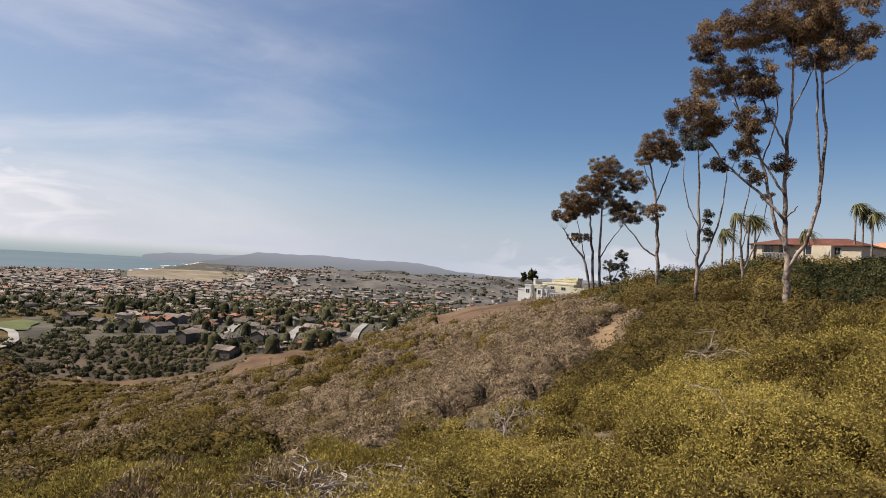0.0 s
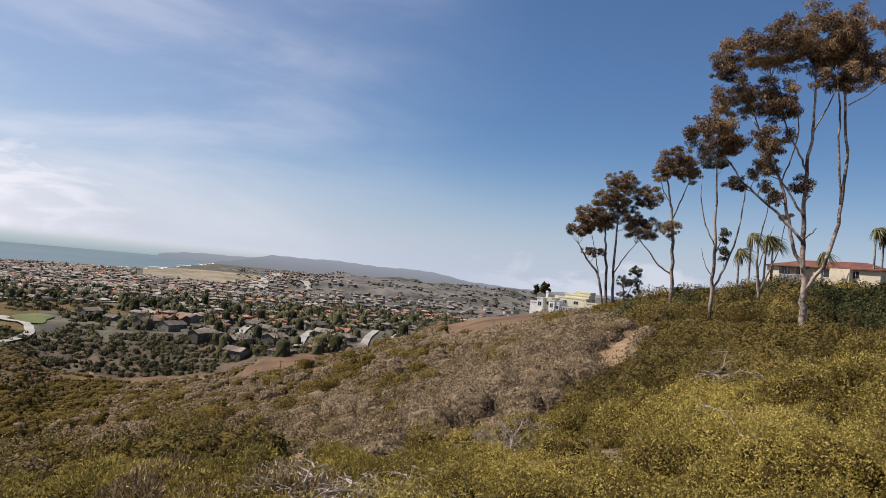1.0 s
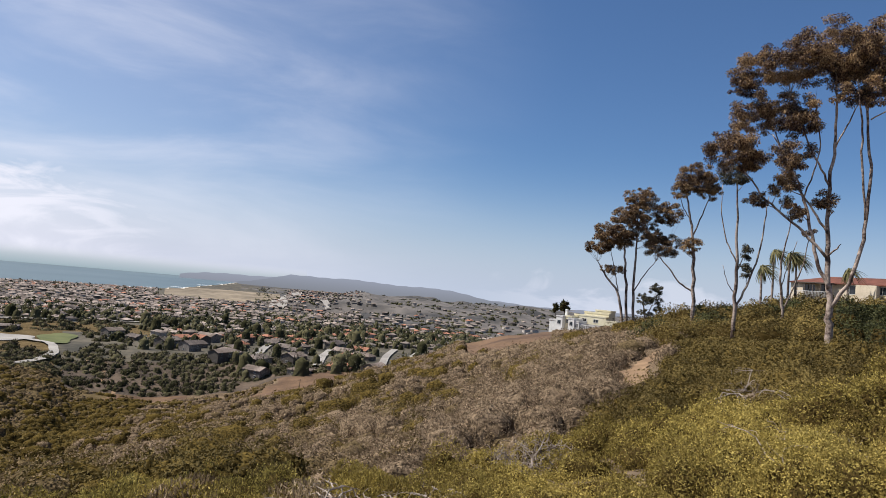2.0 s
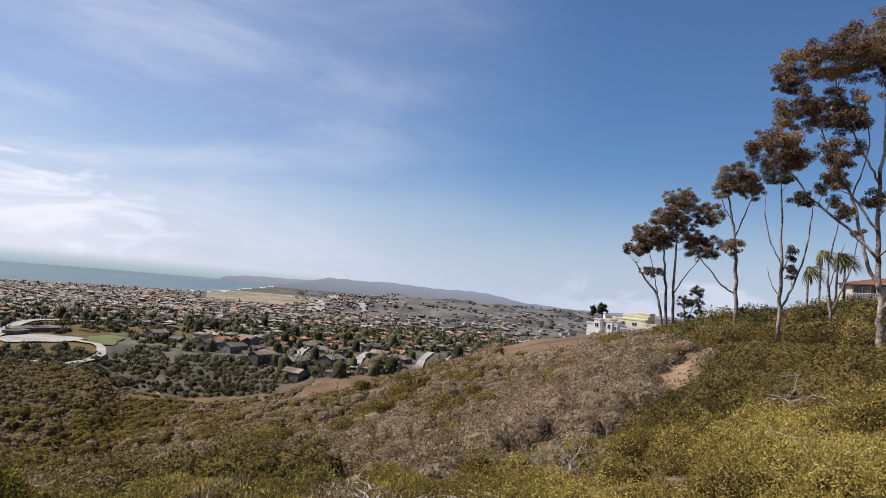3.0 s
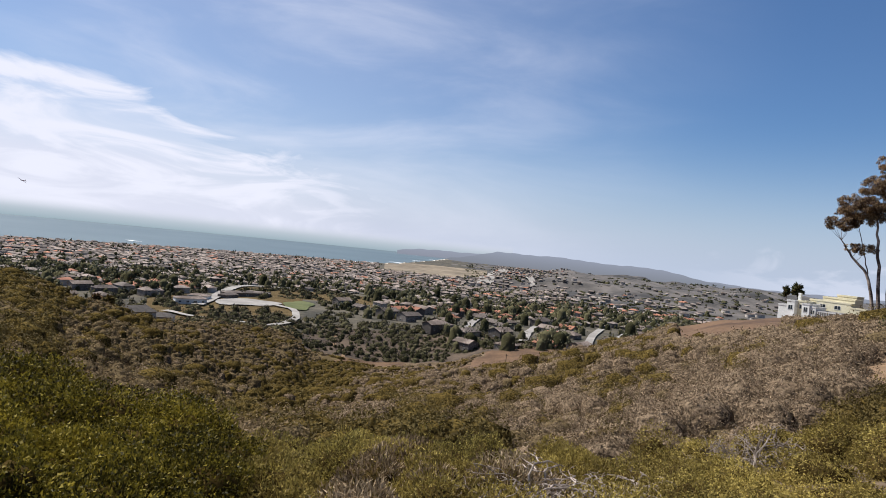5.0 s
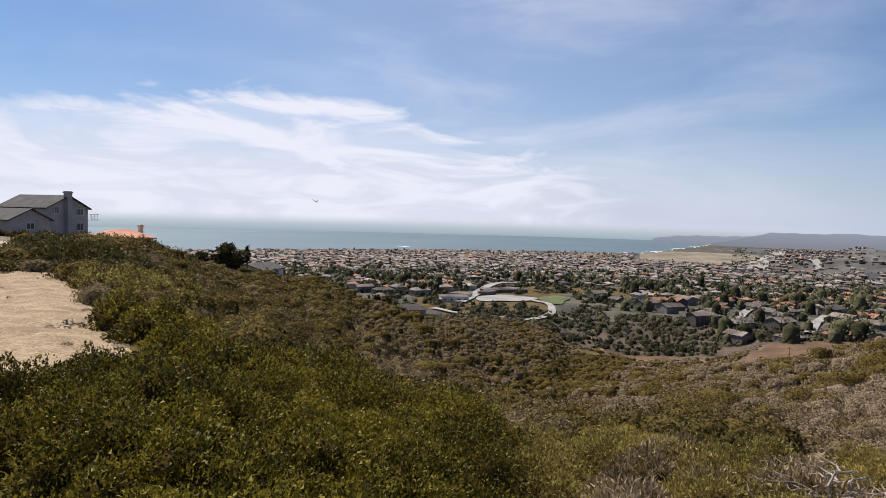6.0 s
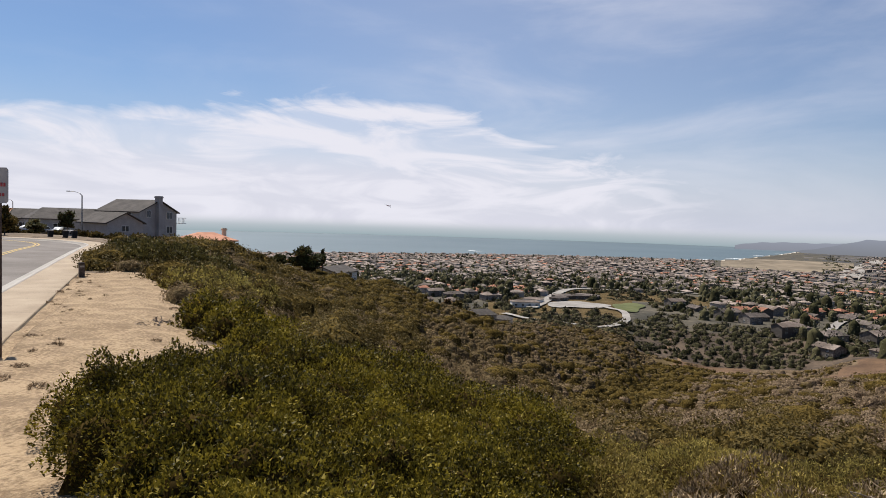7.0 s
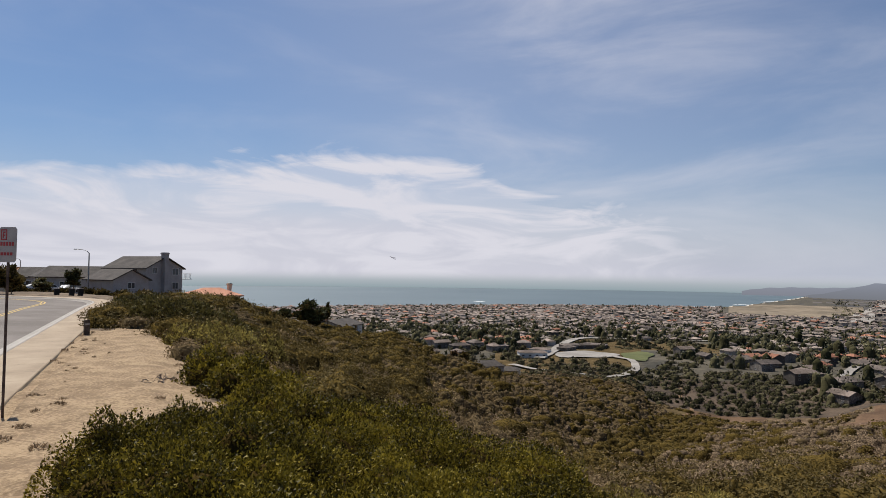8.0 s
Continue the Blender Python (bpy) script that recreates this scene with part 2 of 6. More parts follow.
def bearing(az, *z):
    BEARINGS.append(az)
    HEIGHTS.append((0.0, *z))


bearing(-180, .2, .3, 1, 2, 4, 6, 8, 6, 5)
bearing(-90, .2, .3, .8, 2, 4, 7, 8, 6, 5)
bearing(-40, 0, .25, .9, .9, 2.4, 7.5, 8, 3, 0)
bearing(-28, -.1, 0, .0, .2, 1.5, 7, 5, -4, -10)
bearing(-20, -.2, -.2, -.6, -.6, -.6, 1, -6, -22, -30)
bearing(-13, -.3, -.4, -1.4, -2.0, -3.4, -8.5, -15, -35, -45)
bearing(-7, -.4, -.6, -2.2, -4.2, -6, -9.6, -18, -38, -50)
bearing(-3.5, -.4, -.7, -3.0, -5.8, -7.9, -11.8, -25, -45, -54)
bearing(0, -.4, -.8, -4, -7.3, -10.2, -16, -34, -50, -57)
bearing(4, -.4, -.9, -4.8, -8.9, -13.6, -22.3, -40, -53, -59)
bearing(8, -.4, -1, -5.5, -10.5, -16.9, -28.4, -49, -57, -60.5)
bearing(12, -.4, -1, -6.1, -12, -19.6, -33.8, -57, -59.5, -61)
bearing(16, -.4, -1, -6.5, -13.4, -22.3, -38.4, -62, -62.5, -61)
bearing(20.5, -.4, -1.1, -6.8, -14.8, -24.5, -40.5, -64, -75, -62)
bearing(25, -.4, -1.2, -7, -15.8, -27, -45, -66, -77, -62.5)
bearing(29, -.5, -1.2, -7.2, -17, -29.5, -48.5, -68, -76.5, -63)
bearing(32, -.5, -1.2, -7.3, -18.2, -31.8, -51.5, -68.5, -74, -63)
bearing(34.5, -.5, -1.2, -7.2, -18.6, -31.5, -48, -60, -66, -63)
bearing(38, -.5, -1.2, -6.8, -18, -29, -43, -53.5, -64, -63.5)
bearing(42, -.5, -1.2, -6.3, -15.2, -25.5, -37.5, -48.5, -62, -64.5)
bearing(46, -.5, -1, -5.9, -13.3, -22, -32, -45, -62, -66)
bearing(50, -.5, -1, -5.4, -11.6, -18.5, -26.5, -38.5, -60, -69)
bearing(55, -.4, -.8, -4.5, -8.8, -13.5, -18.5, -42, -60, -72)
bearing(62, -.3, -.7, -3.0, -5.8, -8.6, -16, -40, -62, -76)
bearing(69, -.1, -.45, -1.2, -.9, -4, -12, -38, -64, -76)
bearing(76, 0, -.35, -.75, -.8, -2.2, -8, -36, -64, -76)
bearing(84, 0, -.36, -.76, -.8, -1.8, -5, -20, -45, -60)
bearing(95, 0, -.4, -.76, -.8, -1.4, -2, -8, -20, -30)
bearing(130, .2, .3, .8, 2, 3, 4, 4, 2, 0)
bearing(180, .2, .3, 1, 2, 4, 6, 8, 6, 5)
BEARINGS, HEIGHTS = np.array(BEARINGS, float), np.array(HEIGHTS)

# sidewalk's outer edge: a straight run that bends to the left at its far end
S0, SDIR = np.array((-56.0, 11.9)), np.array((-0.968, 0.251))
SLEFT = np.array((-SDIR[1], SDIR[0]))
BEND_R = 35.0
BEND_C = S0 + SLEFT * BEND_R


def road_offset(x, y):
    """How far to the left of the sidewalk's outer edge a place lies (metres; negative: on the hill's side)."""
    px, py = x - S0[0], y - S0[1]
    along = px * SDIR[0] + py * SDIR[1]
    straight = px * SLEFT[0] + py * SLEFT[1]
    bent = BEND_R - np.hypot(x - BEND_C[0], y - BEND_C[1])
    return np.where(along > 0, bent, straight)


def smooth01(v, a, b):
    t = np.clip((v - a) / (b - a), 0, 1)
    return t * t * (3 - 2 * t)


def wobble(x, y, s):
    """A cheap smooth noise, about -1 to 1, with features of about s metres."""
    k = 6.283 / s
    return (np.sin(k * (0.81 * x + 0.59 * y) + 1.3 * np.sin(k * 0.53 * (x - 1.7 * y))) + np.sin(k * (0.43 * x - 1.13 * y) + 2.1 + 1.1 * np.sin(k * 0.71 * (y + 0.6 * x)))
            + 0.6 * np.sin(k * 2.03 * (y * 0.9 - x * 0.35) + 0.7)) / 2.6


def shore(az):
    return np.interp(az, [-60, 19, 20.5, 22, 25, 28, 39, 55, 70, 85, 110], [9000, 9000, 4300, 3500, 2700, 2400, 2180, 1830, 1600, 1400, 1300])


def land(x, y, fine=True):
    """Height of the ground."""
    x, y = np.asarray(x, float), np.asarray(y, float)
    r = np.maximum(np.hypot(x, y), 0.3)
    az = np.degrees(np.arctan2(-x, y))
    lr = np.clip(np.log(r), KNOTS[0], KNOTS[-1])
    i = np.clip(np.searchsorted(BEARINGS, az) - 1, 0, len(BEARINGS) - 2)
    u = np.clip((az - BEARINGS[i]) / (BEARINGS[i + 1] - BEARINGS[i]), 0, 1)
    u = u * u * (3 - 2 * u) * 0.5 + u * 0.5
    j = np.clip(np.searchsorted(KNOTS, lr) - 1, 0, len(KNOTS) - 2)
    v = (np.exp(lr) - np.exp(KNOTS[j])) / (np.exp(KNOTS[j + 1]) - np.exp(KNOTS[j]))
    z = (HEIGHTS[i, j] * (1 - v) + HEIGHTS[i, j + 1] * v) * (1 - u) + (HEIGHTS[i + 1, j] * (1 - v) + HEIGHTS[i + 1, j + 1] * v) * u
    coast = -62 - (r - 450) * 0.0232
    inland = -62 - (r - 450) * 0.012
    t = smooth01(az, 2, 22)
    plain = inland * (1 - t) + coast * t
    q = smooth01(r, 440, 620)
    z = z * (1 - q) + plain * q
    z = z + smooth01(r, 15, 80) * (1 - smooth01(r, 380, 600)) * (0.25 + 0.75 * smooth01(az, -8, 6)) * (1 - 0.8 * smooth01(az, 46, 58)) * ((1.3 + 0.5 * smooth01(az, 2, 8)) * wobble(x, y, 34) + 2.0 * wobble(x + 40, y, 90) * smooth01(r, 60, 160)) * (1 - 0.5 * smooth01(r, 330, 400))
    z = z + smooth01(r, 800, 1500) * (1 - smooth01(az, 12, 24)) * 26 * (wobble(x, y, 620) + 0.4 * wobble(x, y, 230))
    z = z + smooth01(r, 700, 1400) * 5 * wobble(x, y, 900) * (1 - smooth01(r, shore(az) - 900, shore(az) - 300))
    z = np.where(r > shore(az), -114.0, np.maximum(z, np.where(r > 1200, -106.5, -200)))
    if fine:
        z = z + 0.05 * wobble(x, y, 2.3) * smooth01(r, 2, 8) + 0.02 * wobble(x, y, 0.7)
    off = road_offset(x, y)
    near = (r < 110) & (off > -0.5) & (off < 14)
    bank = smooth01(x, -8, -2) * (1 - smooth01(r, 70, 110))
    foot = np.where(off < 5, smooth01(-off, 0.4 + r * 0.03, 2.2 + r * 0.09), smooth01(off, 14, 22))
    z = z * (1 - bank * (1 - foot)) + -0.85 * bank * (1 - foot)
    flat = -0.78 - 0.012 * np.clip(r - 50, 0, 60)
    z = np.where(near, flat - 0.22 * smooth01(off, 0.0, 0.05), z)
    return z


def sandy(x, y, pad=0.0):
    """True on the bare sandy strip beside the sidewalk."""
    r, az = np.hypot(x, y), np.degrees(np.arctan2(-x, y))
    edge = np.interp(r, [0, 4, 7.5, 8.5, 10.5, 15, 22, 31, 33], [66, 81, 81, 77, 71.5, 71, 72.5, 74, 79])
    edge = edge - pad * (r < 13)
    off = road_offset(x, y)
    strip = (off > -2.3 + 0.5 * wobble(x, y, 5)) & (x > -4) & (x < 60)
    return (strip | ((az > edge + 0.8 * wobble(x, y, 1.1)) & (az < 135) & (r < 32 + 0.6 * wobble(x, y, 2)))) & (off < 0.3)


def green_side(az, r):
    """Bearing right of which the ground is covered with green brush rather than grey sage."""
    return np.interp(r, [0, 9, 12, 18, 30, 60, 120], [8, 3, -9, -15.6, -17, -18.5, -18])


# ---------------------------------------------------------------- ground, sea
def make_ground():
    az = np.radians(np.concatenate([np.arange(-180, -42, 1.2), np.arange(-42, 92, 0.3), np.arange(92, 180.1, 1.2)]))
    r = [0.0, 0.4]
    while r[-1] < 4850:
        r.append(r[-1] * 1.04 + 0.02)
    r = np.array(r)
    A, Rr = np.meshgrid(az, r)
    X, Y = -np.sin(A) * Rr, np.cos(A) * Rr
    Z = land(X, Y)
    n, k = A.shape
    idx = np.arange(n * k).reshape(n, k)
    F = np.stack([idx[:-1, :-1], idx[:-1, 1:], idx[1:, 1:], idx[1:, :-1]], -1).reshape(-1, 4)[:, ::-1]
    V = np.stack([X, Y, Z], -1).reshape(-1, 3)
    c = V[F].mean(1)
    cr, ca = np.hypot(c[:, 0], c[:, 1]), np.degrees(np.arctan2(-c[:, 0], c[:, 1]))
    m = np.zeros(len(F), int)
    m[sandy(c[:, 0], c[:, 1], 7)] = 1
    w = wobble(c[:, 0], c[:, 1], 60)
    m[(cr > 48 + 6 * w) & (ca > 2) & (ca < 64)] = 8
    m[(cr > 45 + 6 * w) & (ca < -18) & (ca > -40)] = 9
    # ground of the sage slope: dark inner colour paints shade between bushes
    m[(cr > 14 + 2 * w) & (ca < np.interp(cr, [15, 60, 130, 200, 340], [32, 36, 33, 30, 27])) & (ca > green_side(ca, cr)) & (cr < 400)] = 10
    m[(cr > 430 + 25 * w)] = 4
    m[(cr > 392) & (cr < 446 + 10 * w) & (ca > 8) & (ca < 33)] = 11
    m[(cr > 590 + 12 * w) & (cr < 712) & (ca > 26.5) & (ca < 39)] = 8
    m[(cr > 430) & (cr < 590) & (ca > 33.5) & (ca < 46)] = 8
    m[((ca - 15.1) / 4.7) ** 2 + ((cr - 361 - 9 * (15 - ca)) / 40) ** 2 < 1 + 0.2 * w] = 2
    m[(ca > 20.5) & (ca < 31.5) & (cr > 366 + 8 * w + 1.2 * np.abs(ca - 26)) & (cr < 392 + 6 * w - 1.2 * np.abs(ca - 26))] = 2
    m[(np.abs(cr - 376 - 5 * np.sin(ca * 0.9)) < 2.2) & (ca > 20) & (ca < 34)] = 6
    m[(np.abs(ca - 29.2 - (cr - 395) * 0.035 - 0.25 * np.sin(cr * 0.2)) < 0.16) & (cr > 392) & (cr < 452)] = 6
    m[(np.abs(ca - 19.6 + (cr - 330) * 0.02) < 0.22) & (cr > 325) & (cr < 398)] = 6
    m[(ca > -7.5) & (ca < 2.5) & (cr > 100 + 8 * w) & (cr < 230) & (c[:, 2] > -30)] = 2
    m[(cr > 900 + 150 * w) & (ca < 18 - 4 * w)] = 7
    far = (cr > 1750 + 120 * w) & (ca < 26.5) & (ca > 17.2) & (cr < shore(ca) - 60) & (cr < 2750)
    m[far] = 3
    m[(cr > shore(ca) - 70) & (cr < shore(ca) + 60) & (ca > 19)] = 5
    ob = new("ground", mesh_from("ground", V, F, [M["soil"], M["sand"], M["dirt"], M["tan"], M["townsoil"], M["beach"], M["path"], M["farscrub"], M["chaparral_in"], M["hill_in"], M["sage_in"], M["bank"]], m, True))
    tagged(ob, "dry brush-covered hillside falling into a canyon with bare dirt patches", "ground", kind="structure")


make_ground()


def make_sea():
    a = np.radians(np.linspace(0, 360, 121))[:-1]
    V, F = [(0, 0, -108.0)], []
    rr = [600, 1500, 2500, 3500, 4880]
    for q in rr:
        V += [(math.cos(t) * q, math.sin(t) * q, -108.0) for t in a]
    n = len(a)
    for i in range(len(rr) - 1):
        for k in range(n):
            p, s = 1 + i * n + k, 1 + i * n + (k + 1) % n
            F.append((p, p + n, s + n, s))
    tagged(new("water", mesh_from("water", V, F, [M["sea"]])), "calm hazy blue-green sea beyond the town", "sea", kind="structure")


make_sea()


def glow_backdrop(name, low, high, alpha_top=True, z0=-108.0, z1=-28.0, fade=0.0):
    """A far glowing sheet: painted haze, its colour running from its foot to its top."""
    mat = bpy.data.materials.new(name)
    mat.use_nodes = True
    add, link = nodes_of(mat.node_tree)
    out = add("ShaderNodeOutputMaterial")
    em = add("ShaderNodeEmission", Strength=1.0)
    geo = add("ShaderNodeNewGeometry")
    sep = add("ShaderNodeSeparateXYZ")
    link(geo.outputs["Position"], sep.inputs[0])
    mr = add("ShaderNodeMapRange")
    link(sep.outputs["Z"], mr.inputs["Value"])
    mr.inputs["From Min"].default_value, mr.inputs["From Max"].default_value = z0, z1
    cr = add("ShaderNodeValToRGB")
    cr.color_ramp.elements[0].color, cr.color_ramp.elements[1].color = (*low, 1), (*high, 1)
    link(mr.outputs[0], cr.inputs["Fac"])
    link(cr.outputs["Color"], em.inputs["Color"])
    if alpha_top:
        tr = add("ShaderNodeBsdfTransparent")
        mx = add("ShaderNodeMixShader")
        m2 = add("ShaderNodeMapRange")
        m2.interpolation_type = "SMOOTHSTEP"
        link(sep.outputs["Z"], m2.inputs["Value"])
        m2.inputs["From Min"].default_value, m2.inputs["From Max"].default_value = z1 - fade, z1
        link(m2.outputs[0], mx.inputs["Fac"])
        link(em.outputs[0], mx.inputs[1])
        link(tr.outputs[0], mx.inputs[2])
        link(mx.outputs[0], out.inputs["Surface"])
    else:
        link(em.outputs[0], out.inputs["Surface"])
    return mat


def make_backdrops():
    # hazy far sea up to the true horizon: a glowing sheet of painted haze
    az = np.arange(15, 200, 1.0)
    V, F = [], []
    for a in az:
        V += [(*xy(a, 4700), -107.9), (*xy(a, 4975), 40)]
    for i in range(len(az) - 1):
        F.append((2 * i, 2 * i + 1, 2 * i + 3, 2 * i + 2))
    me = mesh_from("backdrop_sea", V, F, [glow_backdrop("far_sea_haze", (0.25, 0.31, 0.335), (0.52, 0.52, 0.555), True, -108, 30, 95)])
    tagged(new("backdrop_sea", me), "far sea with painted haze fading into a pale horizon", "backdrop", kind="structure")
    # far ridges, range behind range, their blue-grey haze painted as glow
    ranges = [
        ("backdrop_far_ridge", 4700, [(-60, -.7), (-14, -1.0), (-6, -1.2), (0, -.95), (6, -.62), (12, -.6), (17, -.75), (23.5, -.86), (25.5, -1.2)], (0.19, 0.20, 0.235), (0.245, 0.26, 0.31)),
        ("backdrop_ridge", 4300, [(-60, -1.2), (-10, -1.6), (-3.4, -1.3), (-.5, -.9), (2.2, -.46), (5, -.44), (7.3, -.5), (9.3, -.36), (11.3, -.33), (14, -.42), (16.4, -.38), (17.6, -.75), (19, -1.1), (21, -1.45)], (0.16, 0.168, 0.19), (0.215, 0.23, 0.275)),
    ]
    for name, r, line, lo, hi in ranges:
        az = np.arange(line[0][0], line[-1][0] + 0.1, 0.2)
        el = np.interp(az, [p[0] for p in line], [p[1] for p in line]) + 0.04 * np.sin(az * 3.1) * np.sin(az * 1.3 + 1)
        V, F = [], []
        for a, e in zip(az, el):
            z = EYE + r * math.tan(radians(e))
            for q, zz in ((r - 500, -108), (r - 150, -108 + (z + 108) * 0.6), (r, z), (r + 100, -109)):
                V.append((*xy(a, q), zz))
        for i in range(len(az) - 1):
            for k in range(3):
                F.append((4 * i + k, 4 * i + k + 1, 4 * i + k + 5, 4 * i + k + 4))
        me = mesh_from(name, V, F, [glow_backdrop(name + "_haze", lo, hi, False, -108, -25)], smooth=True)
        tagged(new(name, me), "coastal ridge far off in painted, glowing blue-grey haze", "backdrop", kind="structure")


make_backdrops()


# ---------------------------------------------------------------- road and sidewalk
def lofted(name, offsets, mat, lo=-110, hi=62, step=1.0, label="", dash=None, parent=None):
    """A strip that runs along the sidewalk's edge; offsets: (metres to its left, height) across it."""
    pts = []
    for s in np.arange(lo, hi + 0.01, step):
        if s <= 0:
            p, l = S0 + SDIR * s, SLEFT
        else:
            t = s / BEND_R
            out = -SLEFT * math.cos(t) + SDIR * math.sin(t)
            p, l = BEND_C + out * BEND_R, -out
        r = math.hypot(*p)
        drop = -0.78 - 0.012 * min(max(r - 50, 0), 60)
        pts.append([(p[0] + l[0] * o, p[1] + l[1] * o, z + drop) for o, z in offsets])
    V = np.array(pts).reshape(-1, 3)
    k = len(offsets)
    F = [(i * k + j, i * k + j + 1, (i + 1) * k + j + 1, (i + 1) * k + j) for i in range(len(pts) - 1) for j in range(k - 1)]
    ob = new(name, mesh_from(name, V, np.array(F)[:, ::-1], [mat]))
    if parent:
        ob.parent = parent
        return ob
    return tagged(ob, label, name, kind="structure")


WALK_W = 1.5
pavement = lofted("pavement", [(0, -0.3), (0, 0.0), (WALK_W, 0.0), (WALK_W, -0.3)], M["coredry"], label="pale concrete sidewalk of jointed slabs beside the road")
for s in np.arange(-110, 40, 1.5):
    lofted("slab", [(0.0, -0.1), (0.005, 0.018), (0.02, 0.03), (WALK_W - 0.02, 0.03), (WALK_W - 0.005, 0.018), (WALK_W, -0.1)], M["concrete"], s, s + 1.485, 0.495, parent=pavement)
kerb = lofted("kerb", [(WALK_W + 0.002, -0.3), (WALK_W + 0.002, 0.03), (WALK_W + 0.13, 0.034), (WALK_W + 0.16, 0.01), (WALK_W + 0.19, -0.12), (WALK_W + 0.55, -0.105), (WALK_W + 0.56, -0.2)], M["white"], -110, label="pale concrete kerb and gutter along the road")
road = lofted("road", [(WALK_W + 0.53, -0.11), (5.2, -0.04), (9.2, -0.11)], M["asphalt"], -110, label="grey asphalt road curving away")
lofted("centre_line", [(4.95, -0.034), (5.06, -0.033)], M["yellow"], -110, parent=road)
lofted("centre_line", [(5.2, -0.033), (5.31, -0.034)], M["yellow"], -110, parent=road)
lofted("far_kerb", [(9.1, -0.3), (9.12, 0.0), (9.3, 0.02), (10.8, 0.02), (10.85, -0.3)], M["concrete"], -110, label="pale concrete far kerb and sidewalk of the road")

# ---------------------------------------------------------------- brush
rng = np.random.default_rng(7)


def foliage(name, mounds, mat, leaf=0.03, px=0.0032, cover=1.5, up=0.35, aspect=0.5, core=True, label="", category="brush", lumps=0.22, tagit=True, quads=False, inside=None, split=None, fill=0.82, face=0.0, rings=1):
    """One mass of leaves on lumpy mounds. mounds: rows of x, y, base z, radius, height."""
    mo = np.asarray(mounds, float)
    dist = np.hypot(mo[:, 0], mo[:, 1])
    size = np.maximum(leaf, dist * px)
    area = 2 * np.pi * mo[:, 3] * (mo[:, 3] * 0.5 + mo[:, 4] * 0.5)
    cnt = np.maximum((cover * (0.75 + 2.6 * np.exp(-dist / 40.0) * (fill > 0.83) + 0.25 * (fill < 0.84)) * area / (size * size * aspect)).astype(int), 5)
    own = np.repeat(np.arange(len(mo)), cnt)
    n = len(own)
    th = rng.uniform(0, 2 * np.pi, n)
    cz = rng.uniform(0.02, 1, n)
    sz = np.sqrt(1 - cz * cz)
    ph = rng.uniform(0, 6.28, (len(mo), 3))[own]
    lump = 1 + lumps * (np.sin(3 * th + ph[:, 0]) * sz + 0.8 * np.sin(5 * th + 4 * cz + ph[:, 1]) * sz + 0.7 * np.sin(7 * cz + 2 * th + ph[:, 2])) / 1.6
    shell = (1 - 0.28 * rng.random(n) ** 2) * lump
    N = np.stack([np.cos(th) * sz, np.sin(th) * sz, cz], -1)
    C = np.stack([mo[own, 0] + N[:, 0] * mo[own, 3] * shell, mo[own, 1] + N[:, 1] * mo[own, 3] * shell, mo[own, 2] + cz * mo[own, 4] * shell], -1)
    D = N + rng.normal(0, 0.75, (n, 3)) + np.array((0, 0, up))
    D /= np.linalg.norm(D, axis=1)[:, None]
    S = np.cross(D, rng.normal(0, 1, (n, 3)))
    S /= np.linalg.norm(S, axis=1)[:, None] + 1e-9
    if face:
        # most leaves lie along the mound's surface, the rest stand out of it
        lie = rng.random(n) < face
        W = N + rng.normal(0, 0.4, (n, 3))
        T = np.cross(W, rng.normal(0, 1, (n, 3)))
        T /= np.linalg.norm(T, axis=1)[:, None] + 1e-9
        B = np.cross(W, T)
        B /= np.linalg.norm(B, axis=1)[:, None] + 1e-9
        D[lie], S[lie] = T[lie], B[lie]
    sc = (size[own] * rng.uniform(0.7, 1.35, n))[:, None]
    # a leaf lies in the plane of D (its length) and S (its width)
    if quads:
        V = np.stack([C - D * sc * 0.5, C + S * sc * aspect * 0.5, C + D * sc * 0.5, C - S * sc * aspect * 0.5], 1).reshape(-1, 3)
        F = (np.arange(n)[:, None, None] * 4 + np.array(((0, 1, 2), (0, 2, 3)))[None]).reshape(-1, 3)
    else:
        V = np.stack([C - D * sc * 0.5 - S * sc * aspect * 0.62, C - D * sc * 0.3 + S * sc * aspect * 0.62, C + D * sc * 0.62], 1).reshape(-1, 3)
        F = np.arange(3 * n).reshape(-1, 3)
    mats, index = [mat], np.zeros(len(F), int)
    # inner dome of each mound; darker core colours paint the brush's inner shade
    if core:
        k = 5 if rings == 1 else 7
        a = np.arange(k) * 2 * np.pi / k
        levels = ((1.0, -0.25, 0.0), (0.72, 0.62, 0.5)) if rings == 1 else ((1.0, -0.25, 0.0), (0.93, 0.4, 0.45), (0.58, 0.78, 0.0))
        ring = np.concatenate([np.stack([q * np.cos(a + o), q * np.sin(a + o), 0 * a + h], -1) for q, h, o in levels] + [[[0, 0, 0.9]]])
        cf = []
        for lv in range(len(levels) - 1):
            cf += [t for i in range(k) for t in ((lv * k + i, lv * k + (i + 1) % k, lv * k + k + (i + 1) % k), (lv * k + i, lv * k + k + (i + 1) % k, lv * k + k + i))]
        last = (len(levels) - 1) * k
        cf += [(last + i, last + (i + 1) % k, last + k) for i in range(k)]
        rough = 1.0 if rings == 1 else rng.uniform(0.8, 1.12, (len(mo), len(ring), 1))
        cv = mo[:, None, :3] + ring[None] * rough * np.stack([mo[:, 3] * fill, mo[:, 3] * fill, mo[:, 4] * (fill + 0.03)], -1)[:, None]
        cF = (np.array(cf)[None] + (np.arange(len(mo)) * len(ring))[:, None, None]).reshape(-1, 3)
